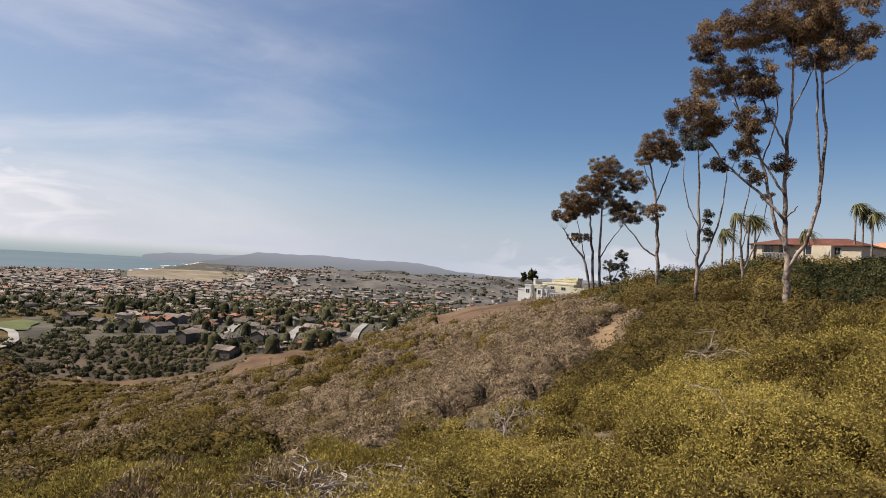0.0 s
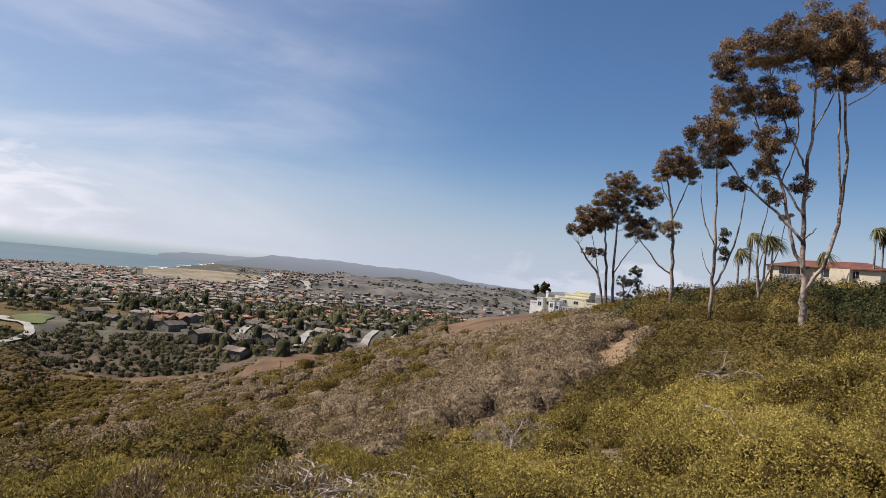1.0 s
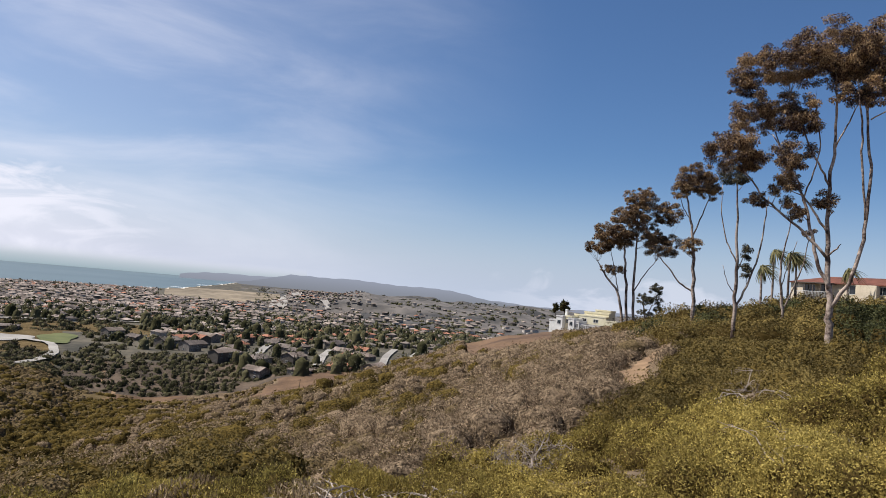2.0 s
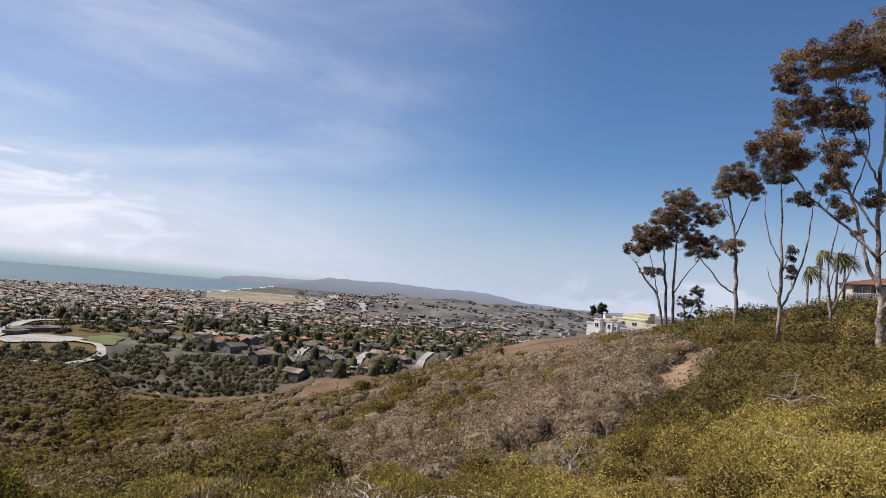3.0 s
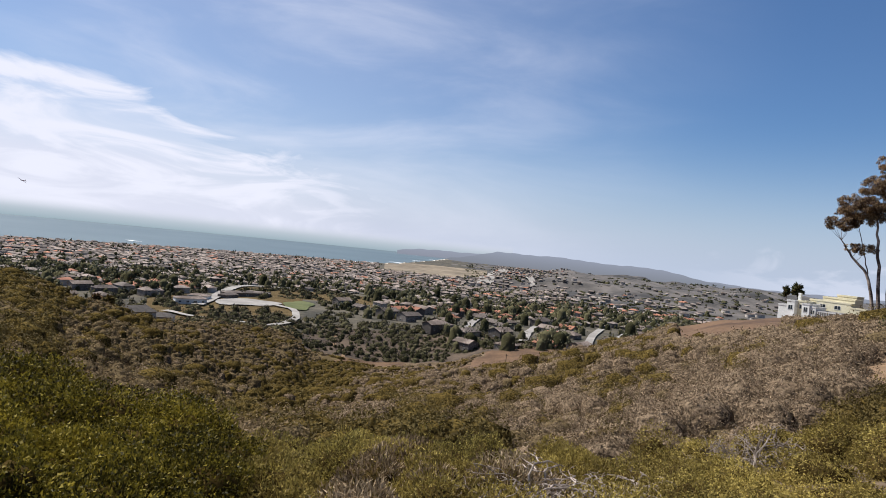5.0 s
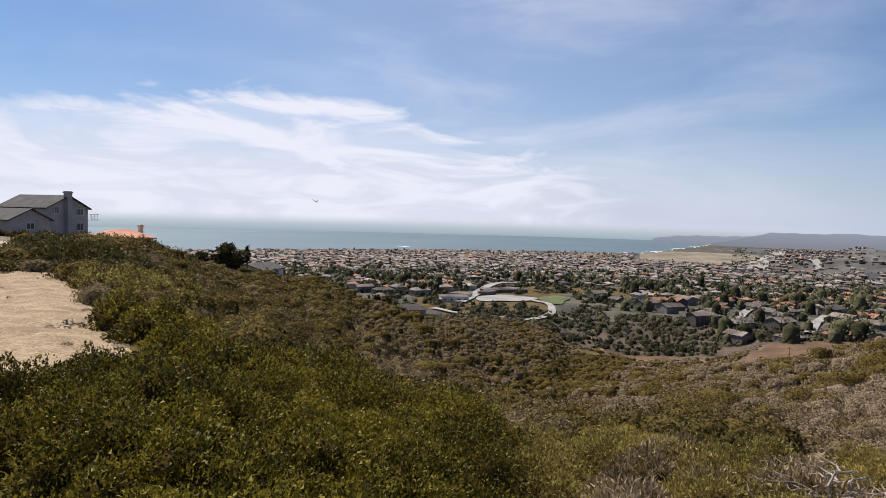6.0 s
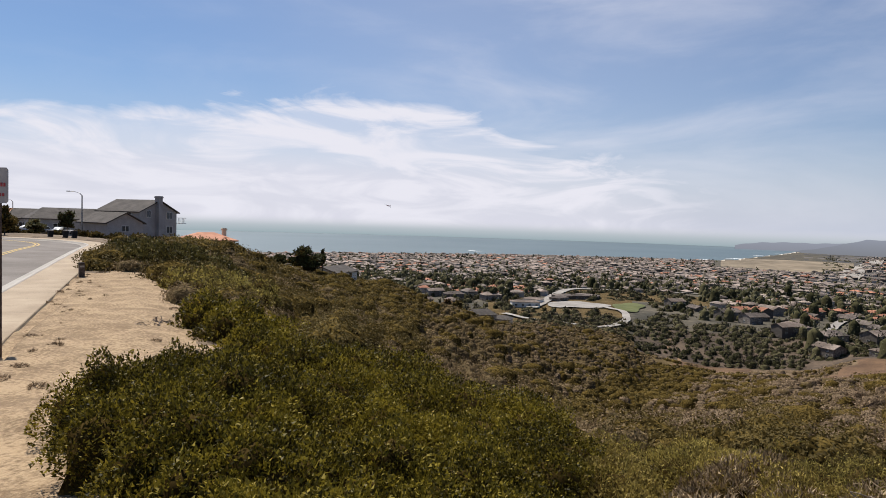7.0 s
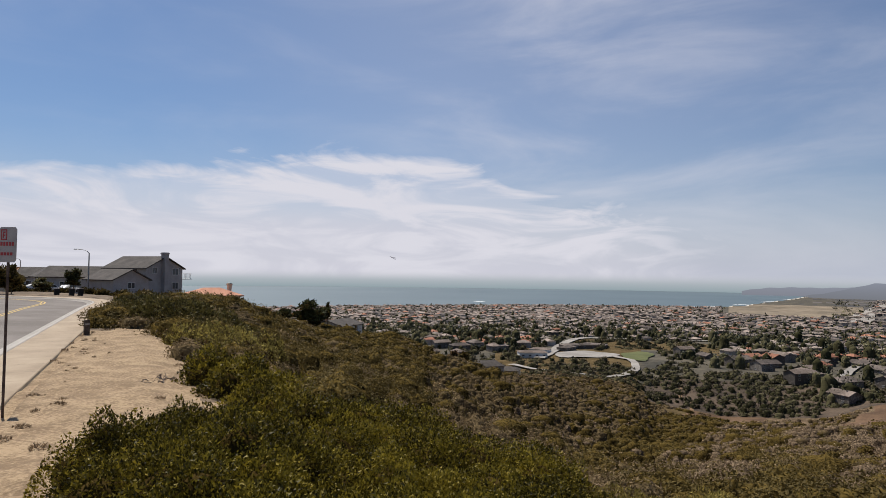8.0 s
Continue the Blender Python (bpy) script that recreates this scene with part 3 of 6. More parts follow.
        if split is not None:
            # dark inner dome standing for twigs, shade painted into its colour
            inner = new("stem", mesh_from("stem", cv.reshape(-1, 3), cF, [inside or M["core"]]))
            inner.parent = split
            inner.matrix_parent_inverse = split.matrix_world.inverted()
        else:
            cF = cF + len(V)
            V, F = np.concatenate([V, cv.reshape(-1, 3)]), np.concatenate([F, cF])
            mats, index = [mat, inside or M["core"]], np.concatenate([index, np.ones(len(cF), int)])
    ob = new(name, mesh_from(name, V, F, mats, index, True))
    if split is not None:
        ob.parent = split
        ob.matrix_parent_inverse = split.matrix_world.inverted()
    elif tagit:
        tagged(ob, label, category, kind="stuff")
    return ob


def scattered(az0, az1, r0, r1, spacing, keep=None):
    """Places spread evenly over a sector of the plan, spaced wider further off. spacing: metres at r0 and at r1."""
    out = []
    r = r0
    while r < r1:
        s = spacing[0] + (spacing[1] - spacing[0]) * (r - r0) / max(r1 - r0, 1e-6)
        n = max(int((az1 - az0) * 0.01745 * r / s), 1)
        a = np.linspace(az0, az1, n, endpoint=False) + rng.uniform(0, (az1 - az0) / n, n)
        q = r + rng.uniform(-0.5, 0.5, n) * s
        out.append(np.stack([-np.sin(np.radians(a)) * q, np.cos(np.radians(a)) * q, a, q, np.full(n, s)], -1))
        r += s * 0.8
    P = np.concatenate(out)
    return P


P = np.concatenate([scattered(-38, 88, 3.2, 40, (0.6, 1.05)), scattered(-38, 86, 40, 330, (1.1, 2.5)), scattered(4, 64, 330, 440, (2.6, 3.0))])
x, y, az, r, s = P.T
z = land(x, y)
w = wobble(x, y, 9) + 0.7 * wobble(x + 11, y, 23) + rng.normal(0, 0.35, len(x))
off = road_offset(x, y)
ok = ~sandy(x, y) & (off < -0.5)
trail = (np.abs(az + 15.6 + 1.2 * np.sin(r * 0.16)) * r * 0.01745 < 1.0) & (r > 21) & (r < 66)
dirt = (((az - 15.1) / 4.8) ** 2 + ((r - 361 - 9 * (15 - az)) / 41) ** 2 < 1.05) | ((az > 20.5) & (az < 31.5) & (r > 368 + 1.2 * np.abs(az - 26)) & (r < 390 - 1.2 * np.abs(az - 26))) | ((az > -7.5) & (az < 0.5) & (r > 98 + 6 * wobble(x, y, 60)) & (r < 230))
ok &= ~trail & ~dirt & ~((az < -24) & (r > 128)) & ~((az < -4) & (r > 165)) & ((rng.random(len(x)) > 0.12) | (r < 20))
ok &= (r < np.interp(az, [4, 20, 32, 40, 50, 62], [400, 385, 392, 425, 400, 430]))
ok &= ~((az > 11) & (az < 33.5) & (r > 392))
ok &= ~((az > 32.8) & (az < 43) & (r > 450) & (r < 492)) & ~((az > 30.8) & (az < 38.5) & (r > 515))
ok &= ~((az > 38) & (az < 84) & (r < 8.2)) & ~((az > 67) & (r > 62) & (r < 150)) & ~((az > 64) & (az < 84) & (r < 17)) & ~((az > 79) & (r > 20))
gb = green_side(az, r)
rad = s * np.clip(rng.lognormal(-0.5, 0.36, len(x)), 0.3, 1.2)
hgt = rad * rng.uniform(0.8, 1.5, len(x)) * (1 + 0.35 * wobble(x + 5, y, 7))
right = az < gb
ok &= ~((np.abs(az + 15.6 + 1.2 * np.sin(r * 0.16)) * r * 0.01745 < 0.25 + 0.7 * rad) & (r > 20) & (r < 66))
stand_out = (rng.random(len(x)) < np.where(az < 3, 0.006, 0.018)) & ~right & (r > 22) & (az < 60)
rad[stand_out] = s[stand_out] * rng.uniform(0.9, 1.9, int(stand_out.sum()))
hgt[stand_out] = rad[stand_out] * rng.uniform(0.55, 0.95, int(stand_out.sum()))
tall = right & (r > 36)
mound = np.stack([x, y, z - 0.05, rad, hgt], -1)
mound[tall & (r > 75), 3:] *= 1.25
low = r < 12
mound[(az > 60) & (r > 18), 4] *= 0.7
mound[:, 4] = np.minimum(mound[:, 4], np.where(right, np.where(r < 72, 0.55 - 0.2 * smooth01(r, 40, 50), np.where(az > -15.5, 0.6, 0.7)), np.where(az > 64, 0.85, np.where(stand_out, 2.2, 1.5))))
mound[low, 4] = np.minimum(mound[low, 4], 0.5)
hummock = right & (r < 42)
mound[hummock, 4] *= np.clip(1.05 + 0.75 * wobble(x + 3, y, 4.6) + 0.4 * wobble(x, y + 5, 11), 0.45, 1.9)[hummock]
weedy = (~right) & (r < 8.6) & (az < 42)
leftside = (~right) & ~weedy & (az > np.interp(r, [15, 60, 130, 200, 340], [32, 36, 33, 30, 27]) + 2 * wobble(x, y, 40))
sage = (~right) & ~weedy & ~leftside
greenish = sage & (w > np.where(az < 2, 1.6, 0.9))
sage &= ~greenish
lgreen = leftside & (w > 1.25 - 0.35 * (az > 52) - 0.5 * np.exp(-((az - 31) / 6.0) ** 2) * (r > 70))
leftside &= ~lgreen
# bushes of several kinds stand mixed
dice = rng.random(len(x))
axis = (~right) & ~weedy & (np.abs(az - np.interp(r, [20, 60, 130, 200, 340], [39, 38, 35, 32.4, 29])) < 2.6 + 1.4 * wobble(x, y, 30)) & (r > 45) & (r < 372)
swap = sage & ~stand_out & (dice < np.where(az < 4, 0.1, 0.22))
to_green = stand_out | (sage & (dice > np.where(az < 2, 0.985, 0.95))) | (leftside & (dice < np.where(az > 52, 0.5, 0.05))) | (axis & (dice < 0.75))
to_sage = leftside & (dice > 0.86) & (az < 46) & ~axis
sage, leftside = (sage & ~swap & ~to_green) | to_sage, (leftside & ~to_green & ~to_sage) | (swap & ~axis)
greenish |= to_green
brow = np.interp(az, [-36, -28, -20, -12], [25, 19, 15, 13]) + 2 * w
near_right, far_right = right & (r <= brow), right & (r > brow)
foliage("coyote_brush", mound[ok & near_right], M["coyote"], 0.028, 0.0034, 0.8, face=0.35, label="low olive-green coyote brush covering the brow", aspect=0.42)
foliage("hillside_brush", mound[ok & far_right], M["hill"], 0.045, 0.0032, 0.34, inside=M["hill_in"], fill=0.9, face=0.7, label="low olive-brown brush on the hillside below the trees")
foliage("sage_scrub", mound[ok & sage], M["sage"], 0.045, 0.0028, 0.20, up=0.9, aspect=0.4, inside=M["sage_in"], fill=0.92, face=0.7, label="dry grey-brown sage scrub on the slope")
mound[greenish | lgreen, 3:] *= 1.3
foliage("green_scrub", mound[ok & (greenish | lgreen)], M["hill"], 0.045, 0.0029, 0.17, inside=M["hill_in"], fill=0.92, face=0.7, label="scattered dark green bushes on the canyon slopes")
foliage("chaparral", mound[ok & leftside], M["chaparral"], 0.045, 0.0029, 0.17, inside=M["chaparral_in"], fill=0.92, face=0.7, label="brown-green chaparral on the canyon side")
foliage("dry_weeds", mound[ok & weedy & (w < 0.3)], M["straw"], 0.06, 0.0045, 1.3, up=0.8, aspect=0.22, inside=M["core"], fill=0.7, label="dry straw-brown brush at the edge of the slope")
foliage("weeds", mound[ok & weedy & (w >= 0.3) & (w < 1.0)], M["coyote"], 0.034, 0.0040, 1.0, up=0.5, aspect=0.35, label="olive-green weeds at the edge of the slope")
foliage("yellow_weeds", mound[ok & weedy & (w >= 1.0)], M["weeds"], 0.034, 0.0040, 1.0, up=0.6, aspect=0.35, label="yellow-green flowering weeds at the edge of the slope")

# large rounded bushes on the hillside under the trees
big = []
while len(big) < 300:
    a, q = rng.uniform(-38, -14.5), 46 + 82 * rng.random() ** 0.9
    if len(big) > 262:
        a, q = rng.uniform(-38, -29.3), rng.uniform(48, 62)
    if q < 56 and a > -29.3 and rng.random() < 0.45:
        continue
    X, Y = xy(a, q)
    R = rng.uniform(1.1, 2.3) * (0.75 + q / 220)
    tall = (0.75 if q < 60 else 1.0) * (1.0 if a < -17 else 0.7)
    if len(big) > 262:
        R, tall = rng.uniform(1.2, 2.0), 1.25
    big.append((X, Y, float(land(X, Y)) - 0.1, R, R * rng.uniform(1.0, 1.5) * tall))
for k in range(34):
    a, q = -24 - 14 * (k + rng.random()) / 34, rng.uniform(116, 127)
    X, Y = xy(a, q)
    big.insert(0, (X, Y, float(land(X, Y)) - 0.1, rng.uniform(1.6, 2.6), rng.uniform(3.4, 4.6)))
# the dark core paints shade into the gaps of these bushes
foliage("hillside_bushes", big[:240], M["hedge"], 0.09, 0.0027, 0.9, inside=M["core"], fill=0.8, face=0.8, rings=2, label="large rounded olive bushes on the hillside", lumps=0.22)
foliage("dark_hillside_bushes", big[240:], M["darkleaf"], 0.09, 0.0027, 0.9, fill=0.8, face=0.8, rings=2, label="large dark green bushes on the hillside", lumps=0.22)

# the near dark-green bushes beside the sandy strip, and the hedge at its far end
def shrub(label, group, rows, mat, leaf=0.029, cover=1.15, lumps=0.24, name="shrub", subs=9):
    for a, q, rr, h in rows:
        X, Y = xy(a, q)
        z = float(land(X, Y)) - 0.08
        root = empty(name, Matrix.Translation((X, Y, z)), label, "shrub", group)
        mo = [(X, Y, z, rr * 0.8, h * 0.8)]
        for k in range(subs):
            t = 2.4 * k + rng.uniform(-.4, .4)
            d = rr * rng.uniform(0.4, 0.78)
            mo.append((X + math.cos(t) * d, Y + math.sin(t) * d, z + h * rng.uniform(0.1, 0.5) * (1 - (d / rr) ** 2), rr * rng.uniform(.3, .48), h * rng.uniform(.42, .68)))
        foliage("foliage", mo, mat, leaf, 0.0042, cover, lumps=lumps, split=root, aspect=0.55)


shrub("dense dark-green lemonade-berry bush beside the sandy strip", "bushes by the sandy strip",
      ((74.8, 6.9, 0.9, 0.96), (72.4, 5.6, 0.9, 0.98), (71.6, 6.8, 1.0, 0.95), (70.2, 4.3, 0.65, 0.7), (69, 4.6, 0.85, 0.8), (66, 3.4, 0.7, 0.75), (68, 6.2, 0.9, 0.85), (61, 6.4, 1.0, 0.95), (58, 4.4, 1.0, 0.9), (60, 8.9, 1.1, 1.0),
       (53, 5.8, 1.1, 0.9), (48, 4.4, 1.0, 0.85), (52, 8.2, 1.2, 1.0), (45, 6.3, 1.1, 0.8), (57, 10.5, 1.3, 1.0), (42.0, 5.2, 0.75, 0.62), (44.0, 8.2, 1.0, 0.85), (40.5, 6.8, 0.7, 0.55)), M["berry"])
shrub("rounded dark-green bush at the edge of the sand", "bushes by the sandy strip", ((69.3, 15.4, 1.25, 0.95), (67.0, 14.0, 1.2, 0.95), (64.6, 12.4, 1.2, 0.9), (61.6, 13.6, 1.3, 0.95)), M["berry"])
shrub("clipped-looking green hedge bush at the end of the sand", "hedge at the end of the sand",
      ((76.2, 35, 1.5, 1.25), (75.4, 33.5, 1.4, 1.4), (74.2, 33, 1.5, 1.4), (73.0, 33, 1.6, 1.3), (75.4, 38, 1.8, 1.5), (73.0, 38, 1.9, 1.4), (71.4, 34, 1.8, 1.2), (70.0, 30, 1.6, 1.1), (76.4, 42, 1.7, 1.4)), M["clipped"], 0.07, 1.5, name="hedge_bush")
shrub("bright green leafy shrub beside the hedge", "hedge at the end of the sand", ((71.2, 26, 1.5, 1.3), (69.8, 23.5, 1.3, 1.2), (68.4, 21, 1.2, 1.1), (67.6, 24.5, 1.3, 1.2)), M["weeds"], 0.08, 1.2, name="leafy_shrub")


# dry tufts and litter along the edge of the sidewalk and on the sand
rows = []
for k in range(85):
    if k < 70:
        s = rng.uniform(-62, -10)
        p = S0 + SDIR * s - SLEFT * (rng.random() ** 2 * 1.3 + 0.05)
    else:
        p = xy(rng.uniform(72, 84), rng.uniform(6, 30))
    if sandy(p[0], p[1]):
        q = rng.uniform(.04, .14)
        rows.append((p[0], p[1], float(land(p[0], p[1])) - 0.02, q, q * rng.uniform(.4, .9)))
foliage("dry_tufts", rows, M["sage"], 0.05, 0.0028, 0.9, up=0.6, aspect=0.25, core=False, label="dry grass tufts and litter on the sand", category="dry grass")
# ---------------------------------------------------------------- gum trees
def gum_tree(az, r, label, leafmat, leaf, masses, *limbs):
    """A tall gum. masses of leaves: (across, up, half width, half height); limbs: lists of (across, up, radius); all in metres from the foot, seen from the brow."""
    X, Y = xy(az, r)
    root = empty("gum_tree", Matrix.Translation((X, Y, float(land(X, Y)) - 0.1)) @ Matrix.Rotation(radians(az), 4, "Z"), label, "tree", "gum trees on the hill")
    rs = random.Random(int(r * 10 + 500))
    g = np.random.default_rng(int(r * 7))
    bm = bmesh.new()
    joints = []
    for limb in limbs:
        pts, rad = [], []
        lean = rs.uniform(-1, 1) * 0.14 * (1 if limb[0][1] > 0.5 else 0.2)
        for i in range(len(limb) - 1):
            for k in range(4):
                a, u, q = (limb[i][n] + (limb[i + 1][n] - limb[i][n]) * k / 4 for n in range(3))
                j = 0.0 if (i == 0 and k == 0) else 0.3 * q + 0.015
                pts.append((a + rs.uniform(-j, j), lean * max(u - limb[0][1], 0), u))
                rad.append(q * (0.64 if limb[0][1] < 0.5 else 0.55) * (1.0 + 0.3 * (limb[0][1] < 0.5 and i == 0 and k == 0)))
        a, u, q = limb[-1]
        pts.append((a, lean * max(u - limb[0][1], 0), u))
        rad.append(q * 0.5)
        tube(bm, pts, rad, 8)
        joints += [(*p, q) for p, q in zip(pts[4:], rad[4:])]
    # sprays: clumps of leaves that fill each mass, each on a twig of its own
    C, D = [], []
    for a, u, hw, hh in masses:
        hw, hh = hw * 1.15, hh * 1.16
        depth = min(hw, 1.6)
        y0 = min(joints, key=lambda p: math.hypot(p[0] - a, p[2] - u))[1]
        for _ in range(max(6, int(17 * hw * hh + 9 * (hw + hh)))):
            e = g.normal(0, 1, 3)
            e *= 1.08 * g.random() ** 0.42 / np.linalg.norm(e)
            o = np.array((a + e[0] * hw, y0 + e[1] * depth, u + e[2] * hh))
            rr = g.uniform(0.2, 0.48) * min(1.0, 0.45 + 0.4 * hh)
            n = int(2.0 * 3.1416 * rr * rr / (leaf * leaf * 0.2)) + 8
            d = g.normal(0, 1, (n, 3))
            d /= np.linalg.norm(d, axis=1)[:, None]
            C.append(o + d * rr * (g.random((n, 1)) ** 0.5) * np.array((1.15, 1.15, 0.8)))
            D.append(d * 0.8 + g.normal(0, 0.45, (n, 3)) + np.array((0, 0, -0.7)))
            if g.random() < 0.2:
                j = min((p for p in joints if p[2] < o[2] - 0.2), key=lambda p: math.hypot(p[0] - o[0], (p[2] - o[2]) * 0.7), default=joints[0])
                w = min(max(j[3] * 0.5, 0.012), 0.035)
                m = ((j[0] + o[0]) / 2 + rs.uniform(-.1, .1), (j[1] + o[1]) / 2, j[2] + (o[2] - j[2]) * 0.42)
                tube(bm, [j[:3], m, tuple(o)], [w, w * 0.7, w * 0.35], 5)
    part("trunk", bm, M["bark"], root, "pale peeling bark", True)
    C, D = np.concatenate(C), np.concatenate(D)
    n = len(C)
    D /= np.linalg.norm(D, axis=1)[:, None]
    S = np.cross(D, g.normal(0, 1, (n, 3)))
    S /= np.linalg.norm(S, axis=1)[:, None]
    L = leaf * g.uniform(0.7, 1.4, (n, 1))
    V = np.stack([C - D * L * .5, C + S * L * .17, C + D * L * .5, C - S * L * .17], 1).reshape(-1, 3)
    ob = new("crown", mesh_from("crown", V, np.arange(4 * n).reshape(-1, 4), [leafmat]))
    ob.parent = root
    return root


gum_tree(-28.50, 40, "tall many-stemmed gum tree with reddish-brown leaves and pale bark", M["gum"], 0.125,
         [(-3.5, 16.2, 1.9, 1.0), (-4.9, 15.5, 0.8, 0.6), (-0.7, 16.8, 1.9, 1.6), (1.5, 16.5, 1.9, 1.9), (3.2, 14.3, 0.45, 0.45), (0.9, 14.2, 1.3, 0.5), (-3.8, 13.8, 1.6, 1.0), (-2.0, 13.3, 1.0, 1.0), (-5.2, 11.4, 1.1, 1.2), (-4.2, 10.6, 0.8, 0.6), (-2.2, 11.0, 0.95, 0.75), (-2.4, 9.4, 0.65, 0.8), (-3.9, 8.3, 0.65, 0.4), (-0.5, 8.3, 0.65, 0.5), (-1.7, 7.7, 0.4, 0.35)],
         [(0, 0, 0.339), (0.03, 1.73, 0.286), (0.01, 2.67, 0.268), (-0.13, 3.92, 0.214), (-0.21, 5.5, 0.196), (-0.3, 7.4, 0.161), (-0.35, 9.62, 0.143), (-0.17, 11.52, 0.114), (-0.19, 13.75, 0.089), (-0.34, 15.68, 0.054)],
         [(0.09, 2.67, 0.196), (0.82, 3.96, 0.179), (1.27, 5.84, 0.171), (1.51, 8.01, 0.154), (1.5, 10.49, 0.136), (1.26, 13, 0.114), (1.23, 15.18, 0.086), (1.21, 16.75, 0.043)],
         [(1.38, 7.39, 0.107), (1.08, 10.51, 0.1), (1, 12.7, 0.086), (0.65, 14.93, 0.05)],
         [(-0.09, 3.61, 0.196), (-0.6, 4.85, 0.171), (-1.04, 6.44, 0.154), (-1.41, 8.04, 0.136), (-1.82, 9.35, 0.114), (-2.48, 10.84, 0.093), (-3.26, 12.2, 0.054)],
         [(-0.31, 5.34, 0.136), (-1.39, 6.6, 0.129), (-2.61, 7.73, 0.114), (-3.55, 8.57, 0.096), (-4.16, 9.58, 0.079), (-5.05, 10.52, 0.043)],
         [(-0.26, 6.6, 0.125), (-1.03, 7.88, 0.107), (-1.81, 9.18, 0.089), (-2.52, 10.51, 0.079), (-3.5, 13.38, 0.043)],
         [(-0.37, 9.3, 0.107), (-0.87, 10.44, 0.093), (-1.41, 11.59, 0.082), (-1.94, 12.93, 0.064), (-2.52, 14.61, 0.039)],
         [(-0.16, 11.36, 0.086), (0.28, 12.44, 0.071), (0.77, 13.66, 0.046)],
         [(1.37, 12.83, 0.071), (2.24, 13.38, 0.054), (3.09, 14.22, 0.032)],
         [(-0.18, 5.44, 0.093), (0.19, 5.82, 0.071), (0.37, 6.08, 0.032)],
         [(-1.57, 8.37, 0.079), (-1.13, 9.97, 0.071), (-0.84, 11.56, 0.061), (-1.25, 14.17, 0.039)])
gum_tree(-21.92, 55, "slender gum tree with a bare twin stem and small crown", M["gumdark"], 0.15,
         [(0.55, 7.1, 0.3, 0.5), (0.55, 5.7, 0.45, 0.5), (-0.8, 13.0, 1.0, 0.7)],
         [(0, 0, 0.246), (-0.07, 2.82, 0.216), (-0.08, 5.57, 0.187), (-0.21, 8.77, 0.138), (-0.47, 12.91, 0.079)],
         [(-0.01, 2.6, 0.167), (0.73, 4.46, 0.142), (1.43, 6.98, 0.118), (1.7, 9.71, 0.093), (1.89, 11.74, 0.059)],
         [(-0.12, 6.25, 0.098), (-0.93, 7.84, 0.088), (-1.48, 10.14, 0.069), (-1.52, 12.46, 0.044)],
         [(-0.03, 3.74, 0.069), (-0.67, 4.53, 0.054), (-1.09, 5.99, 0.034)],
         [(-0.04, 5.57, 0.079), (0.29, 6.49, 0.059), (0.61, 7.64, 0.034)])
gum_tree(-18.82, 68, "single-stemmed gum tree with a rounded reddish crown", M["gum"], 0.15,
         [(-0.6, 15.7, 1.7, 1.3), (0.6, 14.7, 1.1, 0.9), (-1.9, 14.7, 1.0, 0.8), (-0.7, 8.9, 0.85, 0.7)],
         [(0, 0, 0.304), (-0.2, 4.59, 0.267), (-0.48, 8.63, 0.231), (-0.77, 10.93, 0.182), (-1.28, 13.25, 0.134), (-1.55, 15, 0.091)],
         [(-0.56, 10.07, 0.134), (0.15, 12.11, 0.109), (0.7, 13.85, 0.067)],
         [(-0.24, 4.3, 0.158), (-1.55, 5.1, 0.14), (-2.63, 6.5, 0.121), (-3.65, 7.63, 0.091), (-4.26, 8.49, 0.055)],
         [(-0.91, 11.51, 0.097), (-1.64, 12.66, 0.079), (-2.16, 14.12, 0.049)],
         [(-0.43, 7.76, 0.079), (-0.85, 8.5, 0.061), (-1.23, 9.3, 0.043)])
gum_tree(-13.62, 80, "clump of three gum stems with a broad reddish-brown crown", M["gum"], 0.16,
         [(0.4, 17.4, 1.6, 1.2), (3.4, 15.7, 1.6, 1.1), (0.0, 15.1, 2.6, 1.2), (-3.0, 13.0, 1.4, 1.1), (-4.1, 11.3, 1.4, 1.1), (-1.5, 12.6, 1.6, 1.3), (3.2, 11.8, 2.0, 1.2), (1.6, 12.9, 1.3, 0.9), (-2.4, 8.4, 1.6, 0.5)],
         [(-0.47, -0.04, 0.286), (-0.79, 3.07, 0.25), (-1.5, 5.82, 0.214), (-2.96, 7.49, 0.171), (-4.1, 9.2, 0.093)],
         [(0, 0, 0.286), (-0.48, 5.88, 0.243), (-0.89, 9.35, 0.2), (-1.19, 12.14, 0.114)],
         [(0.67, 0.05, 0.286), (0.37, 5.24, 0.243), (0.33, 9.41, 0.2), (0.19, 12.89, 0.129), (0.22, 17.08, 0.071)],
         [(0.33, 5.93, 0.143), (1.42, 8.07, 0.107), (2.65, 9.86, 0.064)],
         [(-1.43, 5.83, 0.121), (-1.96, 7.9, 0.086), (-2.67, 10.67, 0.057)])
gum_tree(-15.09, 98, "smaller dark gum tree behind the row", M["gumdark"], 0.19,
         [(-0.4, 5.1, 1.0, 0.7), (1.1, 6.7, 0.8, 0.8), (1.2, 5.2, 0.7, 0.5), (1.6, 3.9, 0.6, 0.5), (-0.2, 3.2, 1.0, 0.45)],
         [(0, 0, 0.21), (-0.33, 2.94, 0.166), (-0.72, 5.47, 0.088)],
         [(-0.2, 2.1, 0.131), (0.57, 4.26, 0.096), (1.1, 6.41, 0.061)])
